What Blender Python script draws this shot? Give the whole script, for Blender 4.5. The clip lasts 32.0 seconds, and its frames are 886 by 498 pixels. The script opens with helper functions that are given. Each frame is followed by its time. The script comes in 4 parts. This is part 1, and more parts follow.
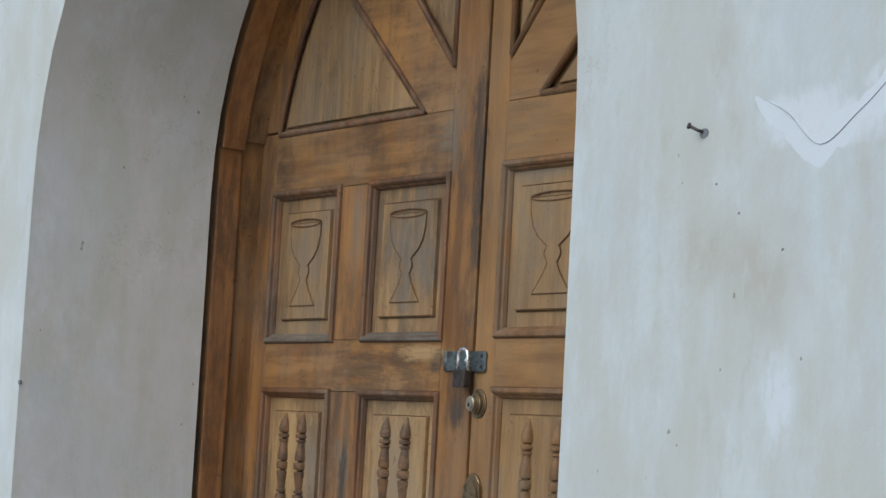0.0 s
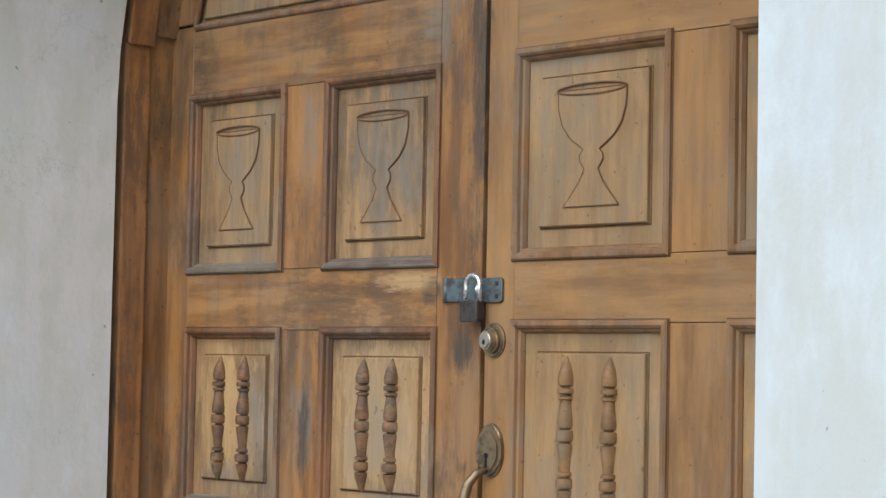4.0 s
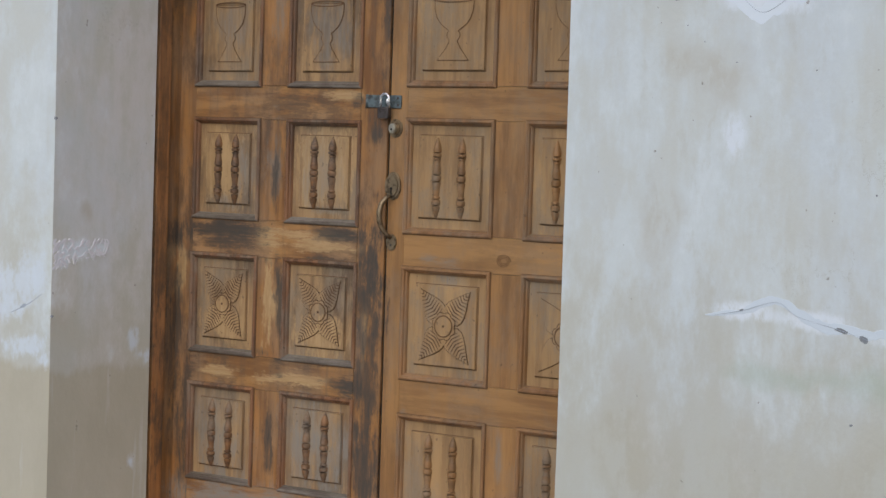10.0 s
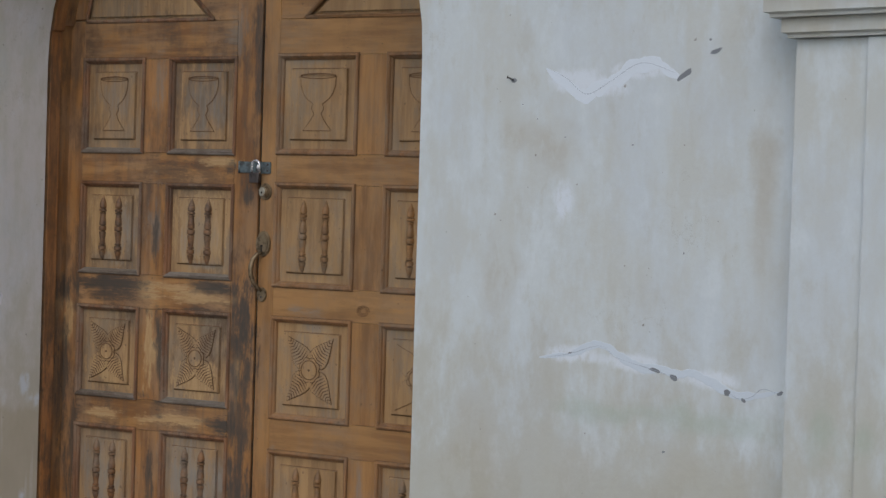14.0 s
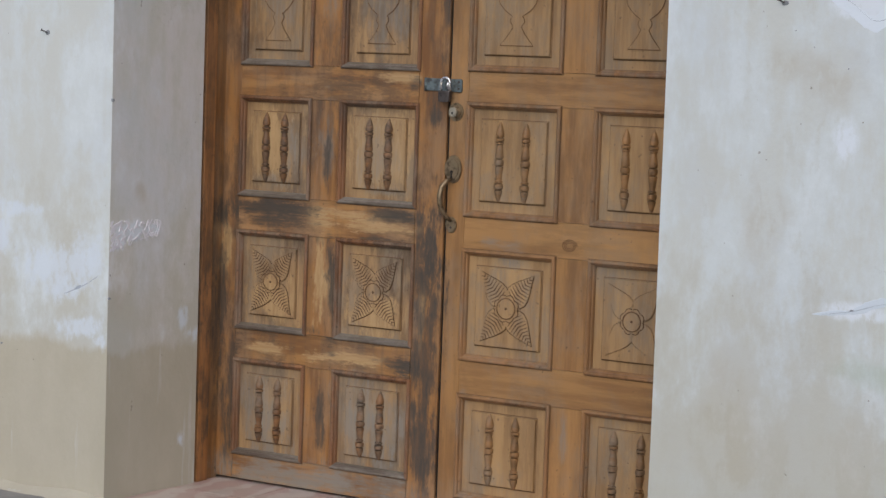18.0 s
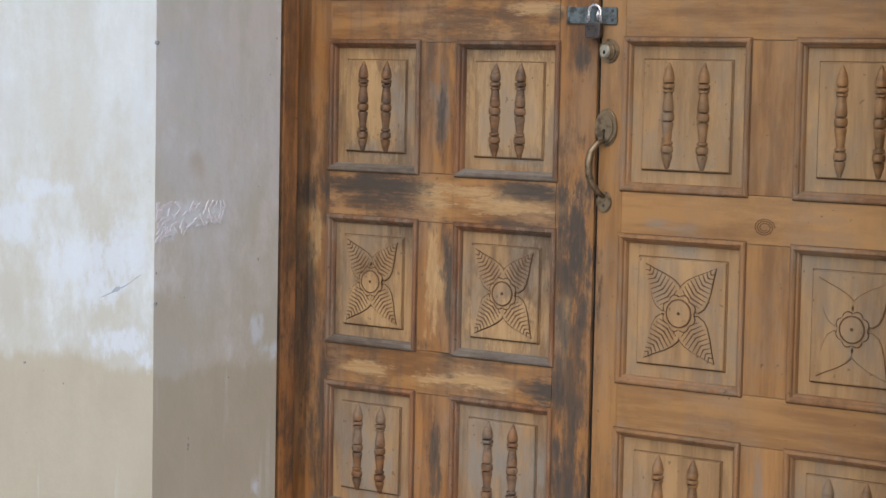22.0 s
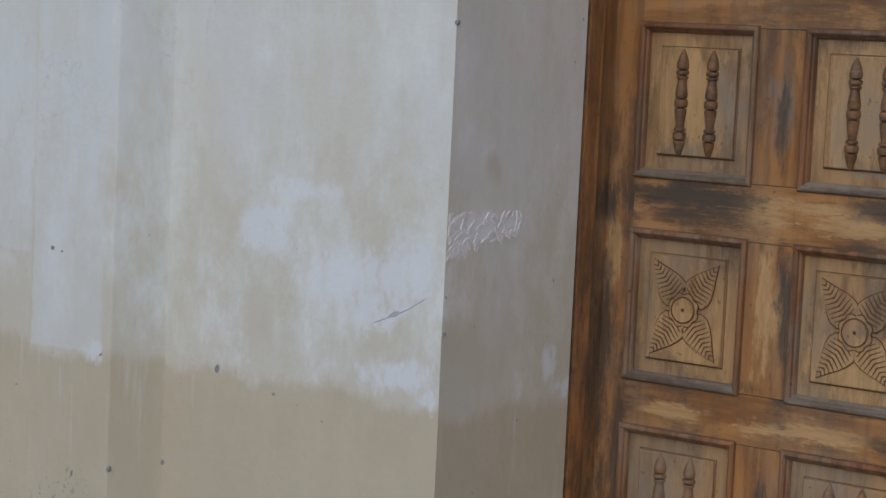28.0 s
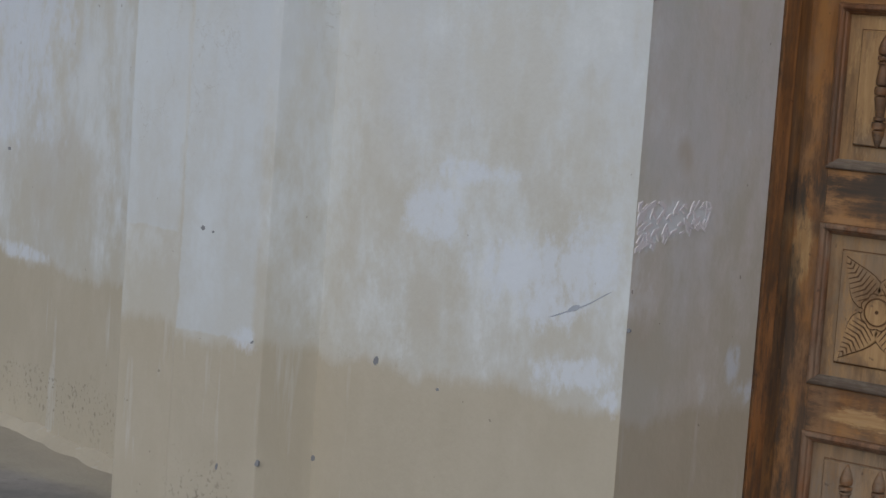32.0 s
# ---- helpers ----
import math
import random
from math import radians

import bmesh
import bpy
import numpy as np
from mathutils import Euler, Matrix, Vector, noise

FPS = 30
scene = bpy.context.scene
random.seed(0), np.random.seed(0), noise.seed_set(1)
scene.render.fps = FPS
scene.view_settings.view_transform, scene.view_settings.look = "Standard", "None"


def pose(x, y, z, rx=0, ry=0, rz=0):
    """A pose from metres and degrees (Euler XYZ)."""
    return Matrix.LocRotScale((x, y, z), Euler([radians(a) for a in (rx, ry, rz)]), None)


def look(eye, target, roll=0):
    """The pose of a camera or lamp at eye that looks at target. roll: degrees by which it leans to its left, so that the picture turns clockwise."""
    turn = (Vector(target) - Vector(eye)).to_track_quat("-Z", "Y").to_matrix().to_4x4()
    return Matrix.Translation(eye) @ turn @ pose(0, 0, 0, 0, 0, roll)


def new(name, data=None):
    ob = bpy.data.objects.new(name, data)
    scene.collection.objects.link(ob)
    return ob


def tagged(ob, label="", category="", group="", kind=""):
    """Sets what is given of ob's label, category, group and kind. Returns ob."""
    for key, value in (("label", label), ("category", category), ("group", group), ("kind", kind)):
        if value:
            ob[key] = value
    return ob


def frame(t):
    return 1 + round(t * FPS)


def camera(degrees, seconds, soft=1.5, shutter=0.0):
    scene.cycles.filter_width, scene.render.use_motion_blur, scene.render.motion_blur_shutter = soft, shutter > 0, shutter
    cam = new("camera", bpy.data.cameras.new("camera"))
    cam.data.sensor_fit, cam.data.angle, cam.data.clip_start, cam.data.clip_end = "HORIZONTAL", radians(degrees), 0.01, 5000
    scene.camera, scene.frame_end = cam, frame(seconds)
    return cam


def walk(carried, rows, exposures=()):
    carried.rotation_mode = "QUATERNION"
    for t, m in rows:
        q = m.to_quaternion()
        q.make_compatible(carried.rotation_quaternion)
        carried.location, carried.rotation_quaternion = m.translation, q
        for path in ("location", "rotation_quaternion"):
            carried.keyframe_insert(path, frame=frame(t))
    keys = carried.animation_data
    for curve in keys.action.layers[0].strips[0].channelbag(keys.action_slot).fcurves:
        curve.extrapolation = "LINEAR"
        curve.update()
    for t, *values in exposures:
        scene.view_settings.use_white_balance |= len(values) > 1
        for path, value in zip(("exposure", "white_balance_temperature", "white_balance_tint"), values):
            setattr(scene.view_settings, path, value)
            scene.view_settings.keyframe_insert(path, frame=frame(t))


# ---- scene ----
cam = camera(23.03, 32.0, soft=1.5)
PATH = [  # seconds, eye, yaw to the left, pitch, roll
    (0, 3.392, -2.415, 1.179, 55.43, 5.00, 3.18),
    (0.5, 3.297, -2.445, 1.203, 55.25, 3.89, 2.12),
    (1, 3.171, -2.445, 1.189, 56.29, 3.33, 2.04),
    (1.5, 3.027, -2.396, 1.189, 58.19, 3.64, 2.62),
    (2, 2.940, -2.417, 1.172, 55.53, 4.30, 3.02),
    (2.5, 2.825, -2.516, 1.200, 49.27, 4.93, 1.46),
    (3, 2.709, -2.531, 1.217, 47.70, 3.69, 0.98),
    (3.5, 2.564, -2.502, 1.215, 48.68, 3.40, 0.81),
    (4, 2.499, -2.421, 1.202, 46.89, 3.18, 1.12),
    (4.5, 2.428, -2.517, 1.205, 42.56, 0.58, 1.57),
    (6.5, 2.612, -3.370, 1.116, 39.28, 0.23, 2.20),
    (7, 2.808, -3.620, 1.069, 39.29, 0.27, 2.43),
    (7.5, 3.001, -3.966, 1.101, 36.94, -0.30, 2.08),
    (8, 3.234, -4.165, 1.143, 37.37, -1.42, 1.56),
    (8.5, 3.377, -4.442, 1.133, 36.24, -1.85, 1.78),
    (9, 3.586, -4.682, 1.158, 36.07, -2.33, 1.81),
    (9.5, 3.830, -4.928, 1.157, 36.26, -2.42, 1.97),
    (10, 4.019, -5.241, 1.199, 35.90, -2.69, 1.79),
    (10.5, 4.213, -5.583, 1.227, 35.54, -2.85, 1.69),
    (11, 4.397, -5.860, 1.243, 35.36, -2.96, 1.83),
    (11.5, 4.411, -5.832, 1.218, 35.08, -2.71, 2.14),
    (12, 4.421, -5.827, 1.220, 33.61, -2.32, 2.21),
    (12.5, 4.445, -5.834, 1.213, 32.65, -1.79, 2.28),
    (13, 4.446, -5.831, 1.207, 32.12, -1.48, 2.29),
    (13.5, 4.441, -5.845, 1.227, 32.04, -1.37, 1.96),
    (14, 4.437, -5.836, 1.233, 32.32, -1.23, 1.76),
    (14.5, 4.412, -5.850, 1.234, 32.68, -0.99, 1.83),
    (16.5, 4.211, -5.972, 1.249, 33.14, -1.92, 2.23),
    (17, 4.054, -5.802, 1.303, 33.70, -2.78, 2.06),
    (17.5, 3.782, -5.709, 1.393, 34.22, -4.04, 1.38),
    (18, 3.489, -5.665, 1.414, 31.59, -5.03, 1.98),
    (18.5, 3.408, -5.573, 1.410, 31.17, -5.13, 0.54),
    (19, 3.267, -5.467, 1.403, 31.62, -5.25, 0.01),
    (19.5, 3.187, -5.194, 1.386, 32.73, -5.54, 0.14),
    (20, 3.025, -5.022, 1.359, 32.75, -5.55, 0.66),
    (20.5, 2.939, -4.830, 1.311, 33.40, -5.28, 1.17),
    (21, 2.810, -4.655, 1.283, 33.66, -5.26, 1.14),
    (21.5, 2.709, -4.460, 1.253, 34.35, -5.12, 0.82),
    (22, 2.672, -4.237, 1.193, 36.15, -4.63, 1.13),
    (22.5, 2.433, -4.159, 1.197, 36.08, -4.83, 0.97),
    (23, 2.368, -4.195, 1.180, 37.21, -4.65, 1.17),
    (23.5, 2.327, -4.217, 1.170, 38.21, -4.59, 1.51),
    (24, 2.317, -4.180, 1.174, 39.46, -4.74, 1.15),
    (24.5, 2.308, -4.121, 1.166, 41.07, -4.93, 2.45),
    (26.5, 1.876, -3.974, 1.169, 38.02, -4.33, 2.12),
    (27, 1.829, -3.873, 1.174, 39.15, -4.28, 2.93),
    (27.5, 1.754, -3.892, 1.185, 38.78, -4.80, 3.22),
    (28, 1.696, -3.913, 1.229, 37.29, -5.68, 2.66),
    (28.5, 1.702, -3.927, 1.193, 37.07, -5.41, 2.50),
    (29, 1.722, -3.906, 1.190, 38.00, -5.52, 2.51),
    (29.5, 1.730, -3.894, 1.186, 39.26, -5.72, 2.37),
    (30, 1.743, -3.858, 1.184, 40.53, -5.87, 2.18),
    (30.5, 1.744, -3.822, 1.204, 41.77, -6.42, 2.07),
    (31, 1.752, -3.751, 1.209, 43.15, -6.61, 2.58),
    (31.5, 1.606, -3.753, 1.190, 42.83, -6.47, 3.49),
    (32, 1.348, -3.837, 1.176, 38.89, -5.91, 4.06),
]


def held(x, y, z, yaw, pitch, roll):
    return Matrix.Translation((x, y, z)) @ pose(0, 0, 0, 0, 0, yaw) @ pose(0, 0, 0, 90 + pitch) @ pose(0, 0, 0, 0, 0, roll)


EXPOSURES = [  # seconds, exposure, white balance, tint
    (0, 0.12, 6220, 3), (1, 0.22, 6200, 3), (2, 0.27, 6150, 2), (3, 0.44, 6100, 1), (4, 0.69, 6250, 4), (7, 0.68, 6400, 8), (8, 0.48, 6410, 8), (9, 0.29, 6420, 8), (11, 0.01, 6400, 8), (12, -0.06, 6400, 8), (13, -0.20, 6390, 8), (14.5, -0.23, 6390, 8),
    (17, -0.01, 6450, 9), (19, 0.30, 6500, 10), (21, 0.45, 6500, 10), (22, 0.42, 6500, 10), (23, 0.29, 6500, 10), (24, -0.03, 6500, 10), (27, -0.23, 6500, 10), (30, -0.32, 6500, 10), (31, -0.36, 6500, 10), (32, -0.44, 6500, 10)]
walk(cam, [(t, held(*row)) for t, *row in PATH], EXPOSURES)

# ---- light: an overcast sky in front of the facade ----
world = bpy.data.worlds.new("world")
scene.world = world
world.use_nodes = True
sky = world.node_tree.nodes.new("ShaderNodeTexSky")
sky.sky_type, sky.sun_disc = "NISHITA", False
sky.sun_elevation, sky.sun_rotation = radians(42), radians(162)
sky.air_density, sky.dust_density, sky.ozone_density = 1.0, 2.0, 1.0
backdrop = world.node_tree.nodes["Background"]
backdrop.inputs["Strength"].default_value = 0.15
world.node_tree.links.new(sky.outputs[0], backdrop.inputs["Color"])
sun = new("sun", bpy.data.lights.new("sun", "SUN"))
sun.data.energy, sun.data.angle, sun.data.color = 0.85, radians(60), (0.97, 0.98, 1.0)
sun.matrix_world = look((2.0, -6, 5.5), (0, 0, 0.6))


# ---- materials ----
class Nodes:
    """A small builder for node materials."""

    def __init__(self, name, roughness=0.8, metallic=0.0, specular=0.3):
        self.mat = bpy.data.materials.new(name)
        self.mat.use_nodes = True
        self.tree = self.mat.node_tree
        self.bsdf = self.tree.nodes["Principled BSDF"]
        self.bsdf.inputs["Roughness"].default_value = roughness
        self.bsdf.inputs["Metallic"].default_value = metallic
        self.bsdf.inputs["Specular IOR Level"].default_value = specular
        self.place = self.add("ShaderNodeNewGeometry").outputs["Position"]

    def add(self, kind, **values):
        node = self.tree.nodes.new(kind)
        for key, value in values.items():
            node.inputs[key].default_value = value
        return node

    def put(self, socket, value):
        if isinstance(value, bpy.types.NodeSocket):
            self.tree.links.new(value, socket)
        else:
            socket.default_value = value

    def math(self, op, a, b=0.0, clamp=False):
        node = self.add("ShaderNodeMath")
        node.operation, node.use_clamp = op, clamp
        self.put(node.inputs[0], a), self.put(node.inputs[1], b)
        return node.outputs[0]

    def vec(self, op, a, b=(0, 0, 0)):
        node = self.add("ShaderNodeVectorMath")
        node.operation = op
        self.put(node.inputs[0], a), self.put(node.inputs[1], b)
        return node.outputs["Value"] if op == "LENGTH" else node.outputs["Vector"]

    def noise(self, scale, stretch=(1, 1, 1), detail=4.0, rough=0.55, offset=(0, 0, 0), color=False):
        where = self.vec("MULTIPLY", self.vec("ADD", self.place, offset), stretch)
        node = self.add("ShaderNodeTexNoise", Scale=scale, Detail=detail, Roughness=rough)
        self.put(node.inputs["Vector"], where)
        return node.outputs["Color" if color else "Fac"]

    def ramp(self, value, low, high):
        node = self.add("ShaderNodeMapRange")
        node.interpolation_type = "SMOOTHSTEP"
        self.put(node.inputs["Value"], value)
        node.inputs["From Min"].default_value, node.inputs["From Max"].default_value = low, high
        return node.outputs["Result"]

    def mix(self, fac, a, b, blend="MIX"):
        node = self.add("ShaderNodeMix")
        node.data_type, node.blend_type = "RGBA", blend
        self.put(node.inputs[0], fac)
        for socket, value in ((node.inputs[6], a), (node.inputs[7], b)):
            self.put(socket, value if isinstance(value, bpy.types.NodeSocket) else (*value, 1.0))
        return node.outputs[2]

    def axis(self, name):
        node = self.add("ShaderNodeSeparateXYZ")
        self.put(node.inputs[0], self.place)
        return node.outputs[name]

    def rand(self):
        return self.add("ShaderNodeObjectInfo").outputs["Random"]

    def blot(self, spot, size, wander=0.35, grain=6.0, soft=0.45, fleck=None, chew=3.4):
        """A ragged stain round spot, with half sizes along x, y, z."""
        shake = self.vec("SCALE", self.vec("SUBTRACT", self.noise(grain, detail=6.0, color=True), (0.5, 0.5, 0.5)))
        shake.node.inputs["Scale"].default_value = 2 * wander
        off = self.vec("MULTIPLY", self.vec("SUBTRACT", self.place, spot), [1 / s for s in size])
        far = self.vec("LENGTH", self.vec("ADD", off, shake))
        if fleck is not None:
            far = self.math("ADD", far, self.math("MULTIPLY", self.math("SUBTRACT", fleck, 0.5), chew))
        return self.ramp(far, 1.0, 1.0 - soft)

    def done(self, color, bump=None, strength=0.2, distance=0.003, roughness=None):
        self.put(self.bsdf.inputs["Base Color"], color)
        if roughness is not None:
            self.put(self.bsdf.inputs["Roughness"], roughness)
        if bump is not None:
            node = self.add("ShaderNodeBump", Strength=strength, Distance=distance)
            self.put(node.inputs["Height"], bump)
            self.put(self.bsdf.inputs["Normal"], node.outputs[0])
        return self.mat


def plaster(name, dado=0.47, blots=(), greens=(), tans=(), cream=0.5, scuffs=(), everywhere=True, sheets=(), white=(0.580, 0.615, 0.618)):
    """Old white limewash over cream, streaked downwards, with a tan dado and brushed repairs."""
    n = Nodes(name, 0.85, specular=0.2)
    streak = n.noise(9, (1, 1, 0.16), 7, 0.65)
    drip = n.noise(22, (1, 1, 0.10), 5, 0.6, (7, 3, 2))
    cloud = n.noise(2.4, (1, 1, 0.7), 5, 0.62, (3, 1, 7))
    dab = n.noise(6.5, (1, 1, 0.55), 6, 0.7, (1, 6, 3))
    fine = n.noise(60, (1, 1, 0.7), 3, 0.6)
    buff, tan = (0.515, 0.505, 0.445), (0.408, 0.366, 0.282)
    worn = n.ramp(n.math("ADD", n.math("MULTIPLY", streak, 0.35), n.math("MULTIPLY", dab, 0.65)), 0.57, 0.42)
    color = n.mix(n.math("MULTIPLY", worn, cream, True), white, buff)
    color = n.mix(n.math("MULTIPLY", n.ramp(cloud, 0.47, 0.68), 0.40), color, (0.55, 0.60, 0.655))
    color = n.mix(n.math("MULTIPLY", n.ramp(dab, 0.54, 0.68), 0.50), color, (0.65, 0.69, 0.71))
    color = n.mix(n.math("MULTIPLY", n.ramp(n.noise(13, (1, 1, 0.5), 7, 0.7, (8, 1, 1)), 0.56, 0.70), 0.28), color, (0.44, 0.42, 0.35))
    for spot, size in tans:
        color = n.mix(n.math("MULTIPLY", n.blot(spot, size, 0.8, 7, 0.8), n.math("MULTIPLY", n.ramp(dab, 0.40, 0.56), 0.5)), color, (0.42, 0.37, 0.28))
    high = n.ramp(n.math("ADD", n.axis("Z"), n.math("MULTIPLY", n.math("SUBTRACT", dab, 0.5), 1.4)), dado + 0.50, dado - 0.05)
    color = n.mix(n.math("MULTIPLY", high, 0.55), color, (0.43, 0.405, 0.325))
    edge = n.math("ADD", n.axis("Z"), n.math("MULTIPLY", n.math("SUBTRACT", n.noise(7, (1, 1, 0.4), 7, 0.7, (5, 5, 1)), 0.5), 0.16))
    low = n.math("MULTIPLY", n.ramp(edge, dado + 0.018, dado - 0.018), n.ramp(drip, 0.74, 0.60))
    if not everywhere:
        low = n.math("MULTIPLY", low, n.ramp(n.axis("X"), 0.1, 0.0))
    color = n.mix(n.math("MULTIPLY", low, 0.86), color, n.mix(n.ramp(dab, 0.3, 0.7), tan, (0.445, 0.402, 0.312)))
    for spot, size, *calm in blots:
        stroke = n.noise(17, (1, 1, 0.6), 7, 0.75, spot)
        brushed = n.math("MULTIPLY", n.blot(spot, size, 0.3 if calm else 0.75, 14 if calm else 6, 0.6, stroke, 1.6 if calm else 2.4), n.ramp(n.noise(30, (1, 1, 0.5), 6, 0.7, spot), 0.30, 0.52))
        color = n.mix(n.math("MULTIPLY", brushed, 0.92 if calm else 0.78), color, (0.68, 0.72, 0.77) if calm else (0.60, 0.655, 0.72))
    for x0, x1, z0 in sheets:
        wave = n.math("MULTIPLY", n.math("SUBTRACT", n.noise(11, detail=6, rough=0.7), 0.5), 0.03)
        across, up = n.math("ADD", n.axis("X"), wave), n.math("ADD", n.axis("Z"), wave)
        sheet = n.math("MULTIPLY", n.math("MULTIPLY", n.ramp(across, x0, x0 + 0.006), n.ramp(across, x1, x1 - 0.02)), n.ramp(up, z0, z0 + 0.006))
        color = n.mix(n.math("MULTIPLY", sheet, n.math("ADD", 0.28, n.math("MULTIPLY", dab, 0.5))), color, (0.55, 0.605, 0.645))
    for spot, size in greens:
        color = n.mix(n.math("MULTIPLY", n.blot(spot, size, 0.9, 9, 0.9), 0.32), color, (0.32, 0.40, 0.30))
    for spot, size in scuffs:
        color = n.mix(n.math("MULTIPLY", n.math("MULTIPLY", n.blot(spot, size, 0.7, 18, 0.9), n.ramp(n.noise(70, detail=5), 0.55, 0.66)), 0.7), color, (0.17, 0.155, 0.12))
    craze = n.add("ShaderNodeTexVoronoi", Scale=7.0)
    craze.feature = "DISTANCE_TO_EDGE"
    bent = n.vec("SCALE", n.noise(5, detail=6, rough=0.7, color=True))
    bent.node.inputs["Scale"].default_value = 0.28
    n.put(craze.inputs["Vector"], n.vec("ADD", n.vec("MULTIPLY", n.place, (1, 1, 0.55)), bent))
    lines = n.math("MULTIPLY", n.ramp(craze.outputs["Distance"], 0.010, 0.002), n.ramp(n.noise(1.9, detail=3, offset=(9, 4, 2)), 0.56, 0.66))
    color = n.mix(n.math("MULTIPLY", lines, 0.35), color, (0.30, 0.28, 0.23))
    specks = n.ramp(n.noise(46, detail=2, rough=0.4, offset=(1, 8, 2)), 0.775, 0.795)
    color = n.mix(n.math("MULTIPLY", specks, 0.7), color, (0.22, 0.20, 0.17))
    height = n.math("ADD", n.math("MULTIPLY", fine, 0.25), n.math("ADD", dab, n.math("MULTIPLY", n.noise(14, detail=5), 0.8)))
    return n.done(color, height, 0.35, 0.006)


def timber(name, lie, base, dark, grey=0.35, soot=0.0, varied=0.25, soots=(), bleaches=(), rubs=(), steady=False):
    """Weathered varnished wood, its grain along lie ('x' or 'z'); soots and bleaches are stains of their own shapes."""
    n = Nodes(name, 0.55, specular=0.35)
    base, dark = [0.93 * c for c in base], [0.90 * c for c in dark]
    along = (0.10, 1, 1) if lie == "x" else (1, 1, 0.10)
    shift = n.add("ShaderNodeCombineXYZ")
    for k in range(3):
        n.put(shift.inputs[k], 3.0 + k if steady else n.math("MULTIPLY", n.rand(), 13.0 + 7 * k))
    still = n.place
    n.place = n.vec("ADD", still, shift.outputs[0])
    grain = n.noise(34, along, 6, 0.65)
    ripple = n.noise(120, along, 3, 0.6)
    broad = n.noise(5, (0.3, 1, 1) if lie == "x" else (1, 1, 0.3), 4, 0.55)
    n.place = still
    color = n.mix(n.ramp(grain, 0.36, 0.62), dark, base)
    color = n.mix(n.math("MULTIPLY", n.ramp(broad, 0.45, 0.75), 0.6), color, [min(1, 1.35 * c) for c in base])
    if not steady:
        color = n.mix(n.math("MULTIPLY", n.math("SUBTRACT", n.rand(), 0.3, True), varied), color, [0.6 * c for c in base])
    color = n.mix(n.math("MULTIPLY", n.ramp(n.axis("X"), 0.0, 0.02), 0.28), color, n.mix(n.ramp(broad, 0.35, 0.65), (0.35, 0.20, 0.08), (0.44, 0.265, 0.105)))
    blown = n.noise(4.5, (1, 1, 0.6), 6, 0.7, (2, 0, 5))
    flake = n.noise(30, (1, 1, 0.22) if lie == "z" else (0.22, 1, 1), 8, 0.78)
    fade = n.math("MULTIPLY", n.ramp(blown, 0.44, 0.60), n.ramp(flake, 0.38, 0.54))
    color = n.mix(n.math("MULTIPLY", fade, grey), color, (0.215, 0.185, 0.145))
    worse = n.math("ADD", 0.35, n.math("MULTIPLY", n.ramp(n.axis("X"), 0.03, -0.03), 0.65))
    grime = n.math("MULTIPLY", n.math("MULTIPLY", n.ramp(n.noise(4.2, (1, 1, 0.5), 6, 0.7, (6, 2, 1)), 0.44, 0.58), n.ramp(flake, 0.60, 0.44)), worse)
    color = n.mix(n.math("MULTIPLY", grime, 0.66), color, (0.075, 0.053, 0.038))
    runs = n.math("MULTIPLY", n.ramp(n.noise(38, (1, 1, 0.05), 4, 0.6, (2, 9, 4)), 0.50, 0.68), n.ramp(n.axis("X"), 0.03, -0.06))
    color = n.mix(n.math("MULTIPLY", runs, 0.32), color, (0.10, 0.072, 0.05))
    for spot, size in rubs:
        color = n.mix(n.math("MULTIPLY", n.blot(spot, size, 0.7, 9, 0.6, flake, 4.0), 0.85), color, n.mix(n.ramp(ripple, 0.35, 0.65), (0.36, 0.225, 0.105), (0.45, 0.295, 0.145)))
    for spot, size in bleaches:
        color = n.mix(n.math("MULTIPLY", n.blot(spot, size, 0.8, 9, 0.9, flake), n.math("ADD", 0.35, n.math("MULTIPLY", n.ramp(ripple, 0.35, 0.65), 0.35))), color, (0.215, 0.190, 0.160))
    for spot, size in soots:
        color = n.mix(n.math("MULTIPLY", n.blot(spot, [1.25 * v for v in size], 0.75, 10, 0.75, flake), n.math("ADD", 0.66, n.math("MULTIPLY", n.ramp(ripple, 0.35, 0.65), 0.28))), color, (0.058, 0.047, 0.038))
    pit = n.ramp(n.noise(75, detail=2, rough=0.4, offset=(4, 4, 4)), 0.70, 0.75)
    color = n.mix(n.math("MULTIPLY", pit, 0.5), color, (0.05, 0.035, 0.025))
    height = n.math("ADD", n.math("MULTIPLY", grain, 0.8), n.math("ADD", n.math("MULTIPLY", ripple, 0.4), n.math("MULTIPLY", flake, 0.5)))
    return n.done(color, height, 0.35, 0.0015, n.math("ADD", 0.48, n.math("MULTIPLY", fade, 0.3)))


def metal(name, color, rust=(0.12, 0.08, 0.05), share=0.35, roughness=0.4):
    n = Nodes(name, roughness, 0.9, 0.5)
    worn = n.ramp(n.noise(45, detail=6, rough=0.65), 0.45, 0.66)
    color = n.mix(n.math("MULTIPLY", worn, share), color, rust)
    return n.done(color, n.noise(160, detail=3), 0.15, 0.0006, n.math("ADD", roughness, n.math("MULTIPLY", worn, 0.3)))


def plain(name, color, roughness=0.8, spread=0.25):
    n = Nodes(name, roughness)
    return n.done(n.mix(n.math("MULTIPLY", n.noise(30, detail=5), spread * 2, True), [c * (1 + spread) for c in color], [c * (1 - spread) for c in color]),
                  n.noise(90, detail=4), 0.4, 0.002)


